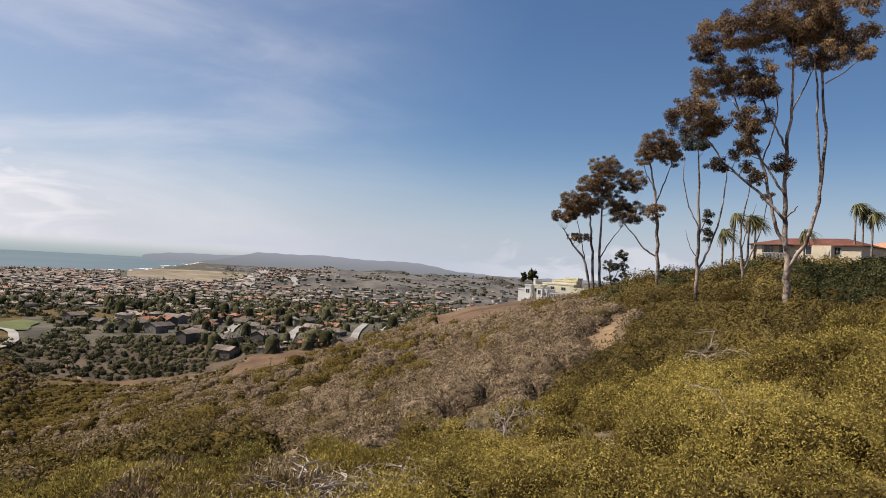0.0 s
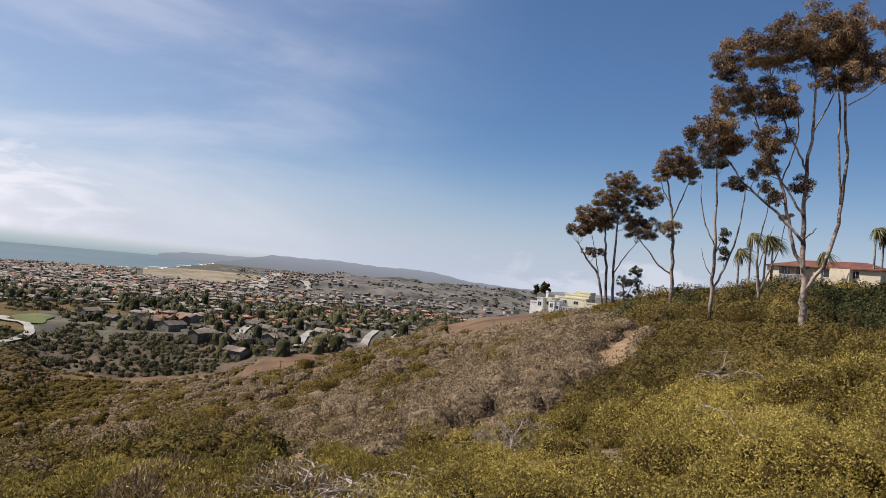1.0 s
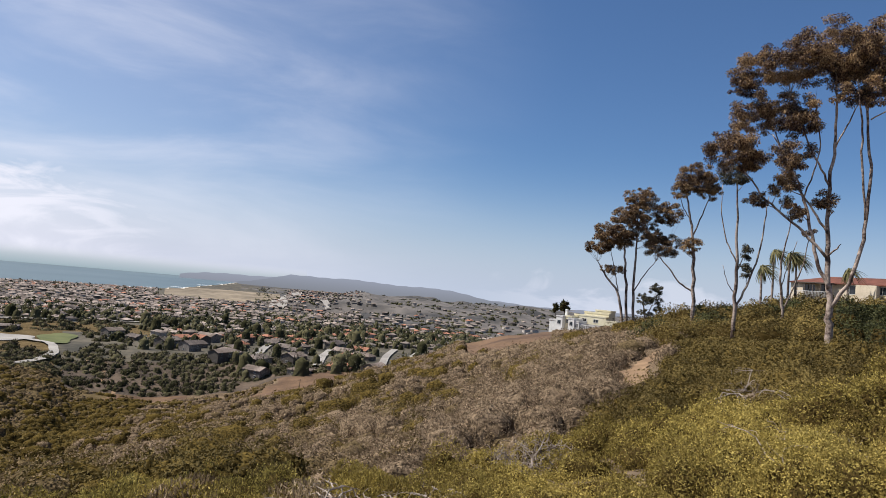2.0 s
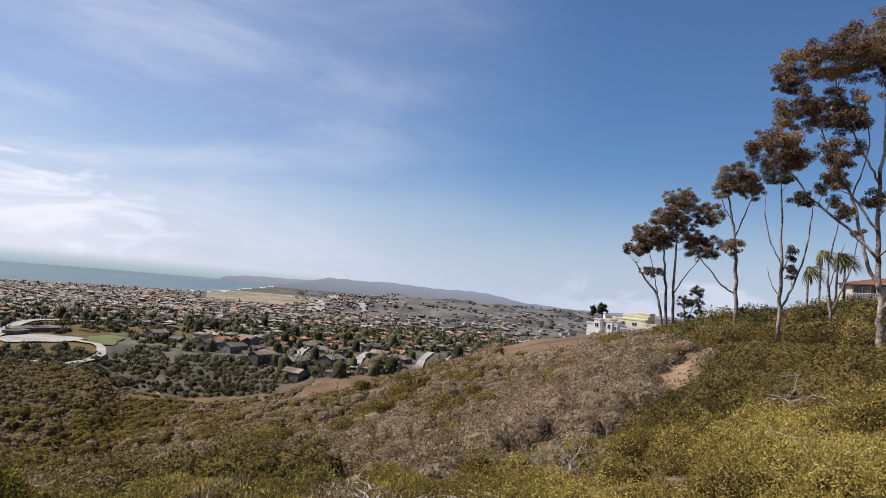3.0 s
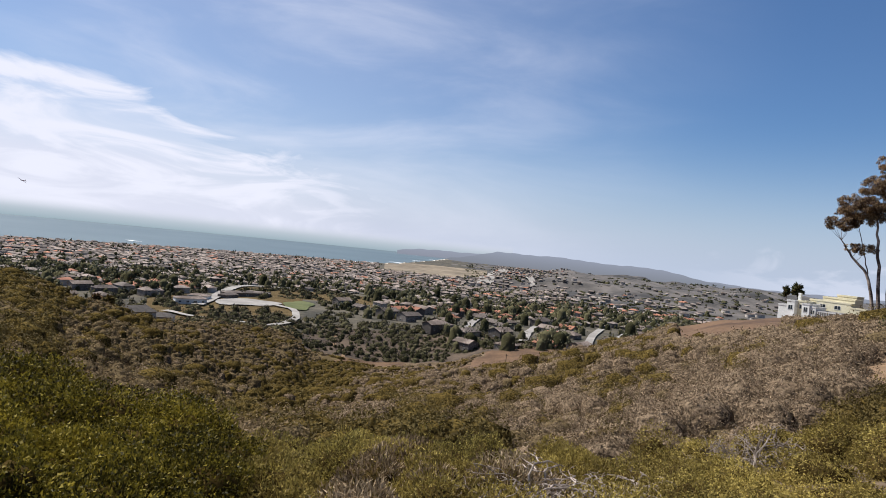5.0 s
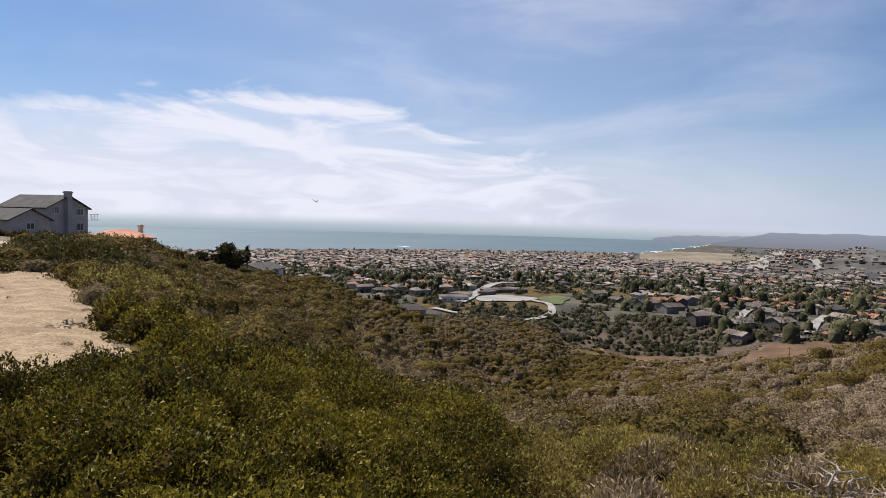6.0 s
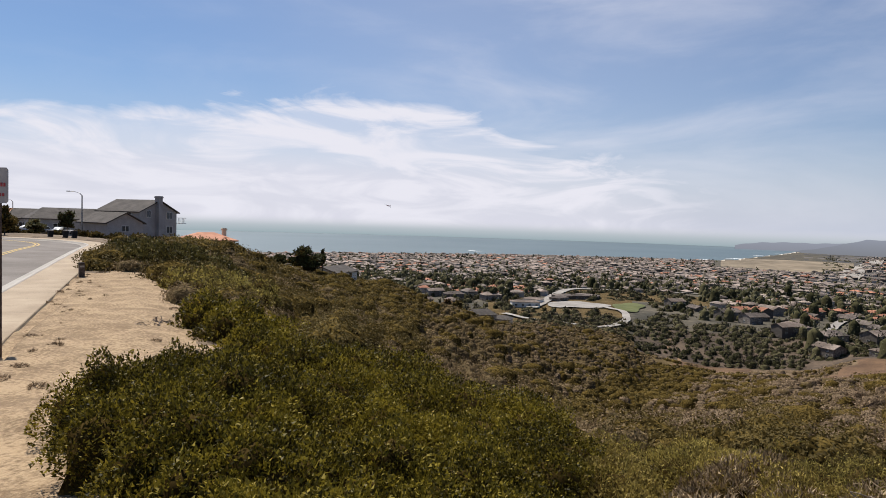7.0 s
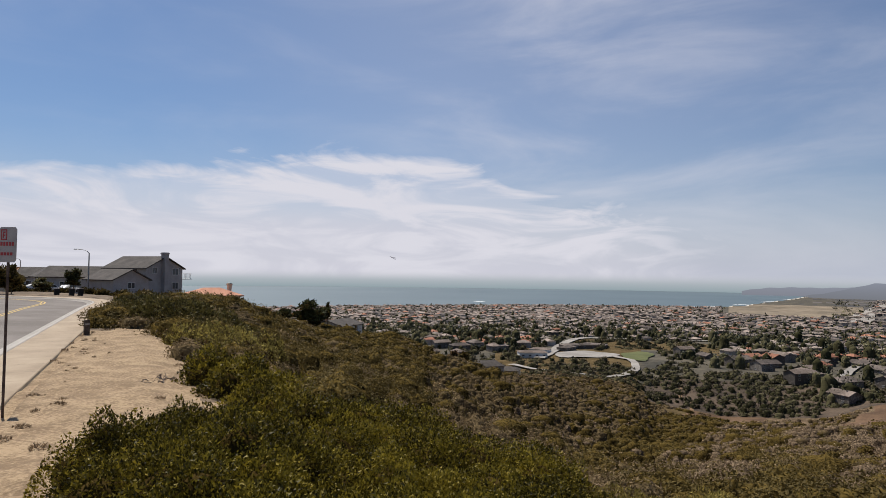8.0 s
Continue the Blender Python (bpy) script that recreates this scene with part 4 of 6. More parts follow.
gum_tree(-25.42, 75, "thin bare-stemmed gum tree before the house", M["gum"], 0.15,
         [(0.2, 13.2, 0.7, 0.6), (1.9, 10.6, 0.45, 0.4)],
         [(0, 0, 0.268), (-0.13, 2.54, 0.228), (-0.42, 4.95, 0.188), (-0.54, 7.38, 0.134), (0.02, 10.44, 0.094), (0.17, 12.87, 0.054)],
         [(-0.07, 2.54, 0.167), (0.84, 5.01, 0.134), (1.52, 7.44, 0.107), (1.92, 10.15, 0.067)],
         [(-0.35, 4.65, 0.094), (0.04, 6.79, 0.074), (0.86, 9.84, 0.054)])

# ---------------------------------------------------------------- town
def make_town():
    """Places and turns of the houses: districts of short streets, each with its own direction."""
    g = np.random.default_rng(11)
    seeds = []
    while len(seeds) < 60:
        a, q = g.uniform(-12, 90), 400 + 2800 * math.sqrt(g.random())
        seeds.append((*xy(a, q), g.uniform(-0.9, 0.9), g.uniform(32, 42)))
    seeds = np.array(seeds)
    cells = []
    for k, (sx, sy, th, row) in enumerate(seeds):
        U, W = np.array((math.cos(th), math.sin(th))), np.array((-math.sin(th), math.cos(th)))
        for i in range(-31, 32):
            for j in range(-12, 13):
                for side in (-0.3, 0.3):
                    p = U * (i * 14.0 + g.uniform(-3, 3)) + W * ((j + side) * row + g.uniform(-3, 3) + 7 * math.sin(i * 0.5 + j))
                    cells.append((sx + p[0], sy + p[1], th, k))
    c = np.array(cells)
    x, y = c[:, 0], c[:, 1]
    own = np.argmin((x[:, None] - seeds[None, :, 0]) ** 2 + (y[:, None] - seeds[None, :, 1]) ** 2, axis=1)
    r, az = np.hypot(x, y), np.degrees(np.arctan2(-x, y))
    lo = np.interp(az, [-20, -6, 2, 10, 20, 32, 40, 50, 62, 90], [900, 700, 400, 385, 420, 560, 450, 350, 420, 420])
    tanf = (r > 1650) & (az < 27) & (az > 16.5)
    keep = (own == c[:, 3]) & (r > lo) & (r < np.minimum(shore(az) - 60, 4000)) & (az > -12) & (az < 92) & ~tanf
    keep &= g.random(len(x)) > 0.08 + 0.35 * smooth01(r, 1900, 3200) + 0.6 * (az < 10) * (r > 850) + 0.25 * (az < 22) * (r > 1200)
    keep &= ~((az > 31) & (az < 43) & (r > 420) & (r < 590)) & ~((az > 26.5) & (az < 41) & (r > 590) & (r < 725))
    for a, q0, q1, w in ((12.9, 430, 545, 7), (7.3, 440, 600, 7), (5.0, 450, 600, 7), (18.2, 440, 560, 7)):
        keep &= ~((np.abs(az - a) * r * 0.01745 < w + 8) & (r > q0) & (r < q1))
    c = c[keep]
    c = c[np.argsort(np.hypot(c[:, 0], c[:, 1]))]
    # no two of the nearest houses stand in one another
    kept = []
    for k in range(len(c)):
        if k > 420 or all(math.hypot(c[k, 0] - c[j, 0], c[k, 1] - c[j, 1]) > 19 for j in kept[-60:]):
            kept.append(k)
    return c[kept]


TOWN = make_town()


NEAR_HOUSES = 140


def house_arrays(T, g):
    """Simple hipped houses, joined: walls and roofs."""
    x, y = T[:, 0], T[:, 1]
    n = len(x)
    z = land(x, y, False)
    L, Wd, H = g.uniform(4.2, 6.4, n), g.uniform(3.2, 4.4, n), np.where(g.random(n) < 0.25, 4.8, 2.7)
    ang = T[:, 2] + np.where(g.random(n) < 0.5, 0, math.pi / 2) + g.normal(0, 0.06, n)
    ca, sa_ = np.cos(ang), np.sin(ang)

    def at(u, v, h):
        return np.stack([x + ca * u - sa_ * v, y + sa_ * u + ca * v, z + h], -1)
    o = 0.5
    V = np.stack([at(-L, -Wd, -1.5), at(L, -Wd, -1.5), at(L, Wd, -1.5), at(-L, Wd, -1.5), at(-L, -Wd, H), at(L, -Wd, H), at(L, Wd, H), at(-L, Wd, H)], 1)
    q = np.array([(0, 1, 5, 4), (1, 2, 6, 5), (2, 3, 7, 6), (3, 0, 4, 7)])
    RV = np.stack([at(-L - o, -Wd - o, H - .1), at(L + o, -Wd - o, H - .1), at(L + o, Wd + o, H - .1), at(-L - o, Wd + o, H - .1),
                   at(-L + Wd * .8, 0 * L, H + Wd * .42), at(L - Wd * .8, 0 * L, H + Wd * .42)], 1)
    rq = np.array([(0, 1, 5, 4), (2, 3, 4, 5), (1, 2, 5, 5), (3, 0, 4, 4)])
    return V, q, RV, rq


# town roofs and walls: own colours, contrast muted in part to paint distance haze
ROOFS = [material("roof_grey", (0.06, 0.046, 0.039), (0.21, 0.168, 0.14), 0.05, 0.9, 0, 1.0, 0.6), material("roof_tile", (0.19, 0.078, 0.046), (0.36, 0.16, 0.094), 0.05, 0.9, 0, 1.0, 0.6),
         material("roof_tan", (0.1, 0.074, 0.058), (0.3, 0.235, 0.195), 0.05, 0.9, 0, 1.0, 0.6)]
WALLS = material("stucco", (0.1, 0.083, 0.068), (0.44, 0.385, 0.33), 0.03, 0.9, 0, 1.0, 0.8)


def town_stuff():
    g = np.random.default_rng(5)
    V, q, RV, rq = house_arrays(TOWN[NEAR_HOUSES:], g)
    n = len(V)
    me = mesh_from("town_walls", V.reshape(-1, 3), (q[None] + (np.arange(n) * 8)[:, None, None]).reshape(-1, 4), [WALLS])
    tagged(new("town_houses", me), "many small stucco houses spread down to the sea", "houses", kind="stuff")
    pick = g.choice(3, n, p=[.56, .07, .37])
    far = TOWN[NEAR_HOUSES:]
    for a, q in ((17.6, 600), (11.5, 700), (7.0, 860), (1.7, 880), (46.0, 640), (50.0, 560)):
        cx, cy = xy(a, q)
        pick[(np.hypot(far[:, 0] - cx, far[:, 1] - cy) < 48) & (g.random(n) < 0.75)] = 1
    pick = np.repeat(pick, 2)
    quads = rq[:2]
    F4 = (quads[None] + (np.arange(n) * 6)[:, None, None]).reshape(-1, 4)
    tr = np.array([(1, 2, 5), (3, 0, 4)])
    bm_v = RV.reshape(-1, 3)
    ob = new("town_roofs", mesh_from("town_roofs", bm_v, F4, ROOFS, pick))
    tagged(ob, "grey, tan and terracotta roofs of the town", "roofs", kind="stuff")
    F3 = (tr[None] + (np.arange(n) * 6)[:, None, None]).reshape(-1, 3)
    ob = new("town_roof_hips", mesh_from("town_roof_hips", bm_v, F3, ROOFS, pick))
    tagged(ob, "hipped ends of the town's roofs", "roofs", kind="stuff")
    # garden trees
    k = 17000
    i = np.concatenate([g.integers(0, len(TOWN), k - 9000), g.integers(0, len(TOWN) // 4, 9000)])
    x, y = TOWN[i, 0] + g.normal(0, 9, k), TOWN[i, 1] + g.normal(0, 9, k)
    rad = np.clip(g.lognormal(0.7, 0.45, k), 1, 5) * (1 + 0.5 * (np.hypot(x, y) < 800))
    ok = (np.hypot(x, y) < np.minimum(3600, shore(np.degrees(np.arctan2(-x, y))) - 90)) & (g.random(k) > 0.6 * smooth01(np.hypot(x, y), 900, 2200))
    x, y, rad, k = x[ok], y[ok], rad[ok], int(ok.sum())
    mo = np.stack([x, y, land(x, y, False) + 0.3, rad, rad * g.uniform(1.2, 2.6, k)], -1)
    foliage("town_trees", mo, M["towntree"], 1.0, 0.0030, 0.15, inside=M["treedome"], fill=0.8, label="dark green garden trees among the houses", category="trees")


town_stuff()


def draped(name, grid, mat, lift, label, category):
    """A sheet laid over the ground: grid is rows of (x, y)."""
    G = np.array(grid)
    n, k = G.shape[:2]
    V = np.concatenate([G.reshape(-1, 2), (land(G[..., 0], G[..., 1], False) + lift).reshape(-1, 1)], 1)
    idx = np.arange(n * k).reshape(n, k)
    F = np.stack([idx[:-1, :-1], idx[:-1, 1:], idx[1:, 1:], idx[1:, :-1]], -1).reshape(-1, 4)
    ob = new(name, mesh_from(name, V, F, [mat]))
    return tagged(ob, label, category, kind="structure")


def town_road(points, width, mat, label, lift=1.2):
    P = np.array([xy(a, q) for a, q in points])
    t = np.linspace(0, len(P) - 1, (len(P) - 1) * 10 + 1)
    c = np.stack([np.interp(t, np.arange(len(P)), P[:, k]) for k in (0, 1)], -1)
    c[1:-1] = (c[:-2] + c[1:-1] + c[2:]) / 3
    d = np.gradient(c, axis=0)
    d /= np.linalg.norm(d, axis=1)[:, None]
    side = np.stack([-d[:, 1], d[:, 0]], -1)
    draped("road", [[c[i] + side[i] * width * f for f in (-.5, 0, .5)] for i in range(len(c))], mat, lift, label, "road")


def patch(name, az0, az1, r0, r1, mat, lift, label):
    g = []
    for k in range(9):
        row = []
        for i in range(25):
            t = 2 * math.pi * i / 24
            f = k / 8 * (0.86 + 0.12 * math.sin(2 * t + r0) + 0.09 * math.sin(3 * t + az0) + 0.06 * math.sin(5 * t))
            row.append(xy((az0 + az1) / 2 + (az1 - az0) * 0.56 * f * math.cos(t), (r0 + r1) / 2 + (r1 - r0) * 0.56 * f * math.sin(t)))
        g.append(row)
    draped(name, g, mat, lift, label, "ground")


rows = []
for q in np.arange(21.0, 67.0, 0.8):
    a = -15.6 - 1.2 * math.sin(q * 0.16)
    half = 0.32 + 0.32 * math.exp(-((q - 29) / 6.0) ** 2)
    rows.append([xy(a + math.degrees((half + 0.12 * math.sin(q * 2.3 + 9 * k)) * k / q), q) for k in (-1, -0.5, 0, 0.5, 1)])
draped("path", rows, M["path"], 0.035, "narrow trodden dirt path through the brush", "path")
town_road([(44.5, 470), (42.2, 441), (40.5, 430), (38.9, 426), (36, 426), (34.4, 436), (33.7, 455), (33.8, 485), (34.4, 510), (35.6, 522)], 5.5, M["street"], "pale concrete road looping below the school")
town_road([(40.6, 560), (40.2, 600), (39.7, 640), (38.9, 690), (38.0, 712), (35, 722), (31, 735), (27, 745)], 9, M["street"], "pale road climbing through the town")
town_road([(42.0, 500), (41.3, 525), (40.6, 560)], 9, M["street"], "pale driveway past the school")
for a, q0, q1 in ((12.9, 432, 545), (7.3, 440, 600), (5.0, 450, 600), (18.2, 440, 560)):
    town_road([(a + 0.4, q0), (a, (q0 + q1) / 2), (a - 0.7, q1)], 6, M["street"], "grey residential street running uphill")
town_road([(17.4, 1350), (17.0, 1700), (16.6, 2100), (15.6, 2700)], 40, M["street"], "wide pale freeway on the plain", 3)
town_road([(14.4, 1750), (12.6, 1500), (10.6, 1250)], 14, M["street"], "pale road on the far canyon side", 3)
patch("parking_lot", 35.4, 40.6, 505, 560, M["street"], 0.9, "pale concrete yard of the school")
patch("lawn", 32.2, 35.0, 500, 572, M["lawn"], 0.9, "green playing field in the town")

# surf along the beach
g = np.random.default_rng(3)
rows = []
for a, L in ((31.5, 1.6), (33.5, .9), (29.5, 1.0), (27.5, .7), (25.3, .8), (23.4, .7), (22, .5), (38, .8), (43, .7)):
    q = float(shore(a)) + 45
    rows.append((a, q, L))
rows += [(47.2, 2450, 0.5), (47.6, 2470, 0.35), (21, 3950, .4)]
V, F = [], []
for a, q, L in rows:
    for k in range(24):
        f = a + (k - 12) / 12 * L
        w = 14 * math.sin(math.pi * (k + 0.5) / 24) + 4 * g.random()
        V += [(*xy(f, q - w), -107.2), (*xy(f, q + w), -107.2)]
    b = len(V) - 48
    F += [(b + 2 * k, b + 2 * k + 1, b + 2 * k + 3, b + 2 * k + 2) for k in range(23)]
tagged(new("surf", mesh_from("surf", V, F, [M["foam"]])), "white lines of surf along the beach", "surf", kind="stuff")
# canyon wall below the town
P = scattered(2, 62, 330, 620, (4.5, 6))
x, y, az, r, s = P.T
lo = np.interp(az, [2, 10, 20, 32, 40, 50, 62], [440, 440, 460, 455, 450, 350, 420])
keep = (r < lo + 5) & ~((az > 9.5) & (az < 20) & (r < 405)) & (rng.random(len(x)) < 0.92) & (r > np.interp(az, [2, 19, 20.5, 32, 34, 62], [384, 398, 394, 394, 405, 415]))
mo = np.stack([x, y, land(x, y, False) - 0.2, s * rng.uniform(.25, .85, len(x)), s * rng.uniform(.2, .65, len(x))], -1)[keep]
P = scattered(28.5, 50, 400, 720, (9, 11))
x, y, az, r, s = P.T
yard = (az > 34.6) & (az < 41.6) & (r > 492) & (r < 575)
field = (az > 31.6) & (az < 35.4) & (r > 470) & (r < 590)
ramp = (np.abs(az - np.interp(r, [560, 640, 712], [40.6, 39.7, 38.0])) < 1.3) & (r > 540) & (r < 740)
loop = (np.abs(r - np.interp(az, [33.7, 34.4, 36, 38.9, 42.2, 44.5], [450, 436, 426, 426, 441, 470])) < 14) | ((np.abs(az - 33.8) < 1.0) & (r < 520))
free = ~yard & ~field & ~ramp & ~loop & (rng.random(len(x)) < np.where(r < 500, 0.7, 0.5)) & (r > 428)
mo = np.concatenate([mo, np.stack([x, y, land(x, y, False) - 0.2, s * rng.uniform(.25, .6, len(x)), s * rng.uniform(.2, .55, len(x))], -1)[free]])
g = np.random.default_rng(17)
a, q = g.uniform(-12, 19, 2600), 850 + 2600 * g.random(2600) ** 1.3
X, Y = -np.sin(np.radians(a)) * q, np.cos(np.radians(a)) * q
dip = wobble(X, Y, 310) + 0.6 * wobble(X, Y, 120)
pick = dip < 0.15
R = g.uniform(3, 9, 2600)
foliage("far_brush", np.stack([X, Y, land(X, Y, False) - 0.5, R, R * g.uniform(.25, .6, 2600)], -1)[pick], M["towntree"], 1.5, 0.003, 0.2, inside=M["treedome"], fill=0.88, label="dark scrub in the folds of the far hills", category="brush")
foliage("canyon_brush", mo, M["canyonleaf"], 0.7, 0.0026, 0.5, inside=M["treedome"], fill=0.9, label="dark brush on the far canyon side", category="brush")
# ---------------------------------------------------------------- houses
def glass_material():
    mat = bpy.data.materials.new("window_glass")
    mat.use_nodes = True
    b = mat.node_tree.nodes["Principled BSDF"]
    b.inputs["Base Color"].default_value = (0.02, 0.025, 0.03, 1)
    b.inputs["Roughness"].default_value = 0.08
    return mat


M.update({
    "glass": glass_material(),
    "greywall": material("grey_stucco", (0.29, 0.275, 0.26), (0.39, 0.37, 0.35), 0.5, 0.9, 0.1, 8.0),
    "creamwall": material("cream_stucco", (0.52, 0.43, 0.31), (0.66, 0.56, 0.42), 0.3, 0.9, 0.1, 6.0),
    "whitewall": material("white_stucco", (0.55, 0.54, 0.5), (0.74, 0.72, 0.68), 0.2, 0.9, 0.1, 6.0),
    "yellowwall": material("pale_yellow_terrace", (0.5, 0.45, 0.31), (0.66, 0.6, 0.43), 0.12, 0.9, 0.1, 3.0),
    "greyroof": material("grey_shingles", (0.04, 0.033, 0.028), (0.085, 0.071, 0.062), 0.7, 0.9, 0.3, 9.0),
    "redroof": material("red_brown_tiles", (0.085, 0.03, 0.02), (0.16, 0.058, 0.036), 0.7, 0.85, 0.3, 9.0),
    "orangeroof": material("terracotta_tiles", (0.36, 0.15, 0.085), (0.52, 0.25, 0.15), 0.7, 0.85, 0.3, 9.0),
    "trim": material("pale_trim", (0.5, 0.48, 0.45), (0.62, 0.6, 0.57), 1.0, 0.7),
    "darkwood": material("weathered_dark_wood", (0.05, 0.038, 0.028), (0.13, 0.10, 0.08), 6.0, 0.85, 0.3, 40.0),
    "palm": material("palm_fronds", (0.05, 0.048, 0.02), (0.2, 0.175, 0.075), 0.8, 0.6, 0, 5.0, 0.5, 0.25),
    "red": material("red_sign_paint", (0.34, 0.04, 0.045), (0.42, 0.06, 0.06), 3.0, 0.5),
    "signwhite": material("dull_white_sign_sheet", (0.33, 0.31, 0.30), (0.42, 0.40, 0.39), 3.0, 0.45),
    "carpaint": material("car_paint", (0.05, 0.05, 0.055), (0.6, 0.6, 0.6), 0.5, 0.3, objrand=1.6, spec=0.5),
    "rust": material("rusty_steel", (0.05, 0.034, 0.027), (0.13, 0.092, 0.074), 6.0, 0.7, 0.1, 40.0, metal=0.3),
    "tyre": material("tyre_rubber", (0.015, 0.015, 0.015), (0.03, 0.03, 0.03), 5, 0.9),
})


def roof_mesh(bm, L, W, H, rise, over=0.45, hip=0.0, thick=0.18):
    """A pitched roof over a box 2L x 2W; its ridge runs along x. hip: how far the ridge ends are drawn in."""
    l, w = L + over, W + over
    z0 = H - over * rise / W
    top = H + rise
    for dz in (0.0,):
        v = [bm.verts.new(p) for p in ((-l, -w, z0), (l, -w, z0), (l, w, z0), (-l, w, z0), (-l + hip, 0, top), (l - hip, 0, top))]
        u = [bm.verts.new(p) for p in ((-l, -w, z0 - thick), (l, -w, z0 - thick), (l, w, z0 - thick), (-l, w, z0 - thick), (-l + hip, 0, top - thick), (l - hip, 0, top - thick))]
        for q in ((0, 1, 5, 4), (2, 3, 4, 5), (1, 2, 5), (3, 0, 4)):
            if hip or len(q) == 4:
                bm.faces.new([v[i] for i in q])
                bm.faces.new([u[i] for i in q][::-1])
        for a, b in ((0, 1), (2, 3)) + (((1, 2), (3, 0)) if hip else ((1, 5), (5, 2), (3, 4), (4, 0))):
            bm.faces.new((v[a], u[a], u[b], v[b]))


def wall_mesh(bm, L, W, H, rise=0.0, z0=-1.5):
    v = [bm.verts.new(p) for p in ((-L, -W, z0), (L, -W, z0), (L, W, z0), (-L, W, z0), (-L, -W, H), (L, -W, H), (L, W, H), (-L, W, H))]
    for q in ((0, 1, 5, 4), (2, 3, 7, 6)):
        bm.faces.new([v[i] for i in q])
    if rise:
        a, b = bm.verts.new((L, 0, H + rise - 0.2)), bm.verts.new((-L, 0, H + rise - 0.2))
        bm.faces.new((v[1], v[2], v[6], a, v[5]))
        bm.faces.new((v[3], v[0], v[4], b, v[7]))
    else:
        bm.faces.new((v[1], v[2], v[6], v[5]))
        bm.faces.new((v[3], v[0], v[4], v[7]))
        bm.faces.new((v[4], v[5], v[6], v[7]))


WINDOWS = {}


def window(parent, x, y, z, turn, w=1.4, h=1.2):
    """A framed window set on a wall, facing the turn given in degrees (0: towards -y)."""
    if (w, h) not in WINDOWS:
        bm = bmesh.new()
        t = 0.09
        for b in ((-w / 2 - t, w / 2 + t, h / 2, h / 2 + t), (-w / 2 - t, w / 2 + t, -h / 2 - t, -h / 2), (-w / 2 - t, -w / 2, -h / 2, h / 2), (w / 2, w / 2 + t, -h / 2, h / 2), (-0.03, 0.03, -h / 2, h / 2)):
            box(bm, b[0], b[1], -0.07, 0.02, b[2], b[3])
        a = bpy.data.meshes.new("window")
        bm.to_mesh(a)
        bm.free()
        a.materials.append(M["trim"])
        bm = bmesh.new()
        box(bm, -w / 2, w / 2, -0.02, 0.01, -h / 2, h / 2)
        b = bpy.data.meshes.new("pane")
        bm.to_mesh(b)
        bm.free()
        b.materials.append(M["glass"])
        WINDOWS[(w, h)] = (a, b)
    a, b = WINDOWS[(w, h)]
    f = new("window", a)
    f.parent = parent
    f.matrix_basis = pose(x, y, z, 0, 0, turn)
    p = new("pane", b)
    p.parent = f
    return f


def house(az, r, turn, L, W, H, rise, wall, roof, label, hip=0.0, z=None, windows=(), chimney=None, group="", name="house"):
    X, Y = xy(az, r)
    if z is None:
        z = float(land(X, Y, False))
    root = empty(name, Matrix.Translation((X, Y, z)) @ Matrix.Rotation(radians(az + turn), 4, "Z"), label, "house", group)
    bm = bmesh.new()
    wall_mesh(bm, L, W, H, 0 if hip else rise)
    part("wall", bm, wall, root)
    bm = bmesh.new()
    roof_mesh(bm, L, W, H, rise, hip=hip)
    part("roof", bm, roof, root)
    for x, zz, side, *wh in windows:
        size = wh if wh else (1.4, 1.2)
        if side == "front":
            window(root, x, -W, zz, 0, *size)
        elif side == "right":
            window(root, L, x, zz, 90, *size)
        elif side == "left":
            window(root, -L, x, zz, -90, *size)
    if chimney:
        cx, cy, cw, top = chimney
        bm = bmesh.new()
        box(bm, cx - cw, cx + cw, cy - 0.45, cy + 0.45, -1, top)
        box(bm, cx - cw - 0.1, cx + cw + 0.1, cy - 0.55, cy + 0.55, top - 0.35, top - 0.1)
        part("chimney", bm, wall, root)
    return root


# grey two-storey house at the bend of the road
grey = house(75.93, 134.5, -47.43, 5.2, 4.4, 4.8, 2.1, M["greywall"], M["greyroof"], "grey stucco two-storey house with a shingled gable roof", z=-2.5,
             windows=((2.6, 4.0, "right"), (2.6, 1.3, "right"), (-2.4, 4.2, "right", 0.9, 1.1), (2.4, 4.0, "front"), (-2.6, 4.0, "front")), chimney=(5.5, -0.3, 0.5, 7.6))
bm = bmesh.new()
for k in range(6):
    box(bm, 4.2 + k * 0.32, 4.24 + k * 0.32, 5.9, 5.95, 2.6, 3.6)
box(bm, 3.9, 6.1, 4.4, 6.0, 2.5, 2.62)
box(bm, 3.9, 6.1, 5.9, 5.97, 3.55, 3.63)
part("balcony", bm, M["trim"], grey)
house(77.85, 122.8, -57.65, 3.9, 3.2, 2.6, 1.6, M["greywall"], M["greyroof"], "grey stucco garage with a low gable roof", z=-2.3, windows=((0, 1.4, "right", 1.2, 0.9),), name="garage")
house(80.7, 152, 10, 7.5, 4.5, 3.6, 2.0, M["greywall"], M["greyroof"], "grey house with a low shingled roof beyond the bend", hip=3, z=-3.2, windows=((-3, 1.8, "front"), (2.5, 1.8, "front")))
house(82.3, 165, -20, 6, 4.2, 3.4, 1.9, M["greywall"], M["greyroof"], "grey gabled house farther along the street", z=-3.2, windows=((-3, 1.7, "front"), (2, 1.7, "front")))
house(83.9, 180, 0, 6, 4.5, 3.2, 1.7, M["creamwall"], M["orangeroof"], "small house with a terracotta tile roof", hip=3, z=-2.8, windows=((-3, 1.6, "front"), (2, 1.6, "front")))
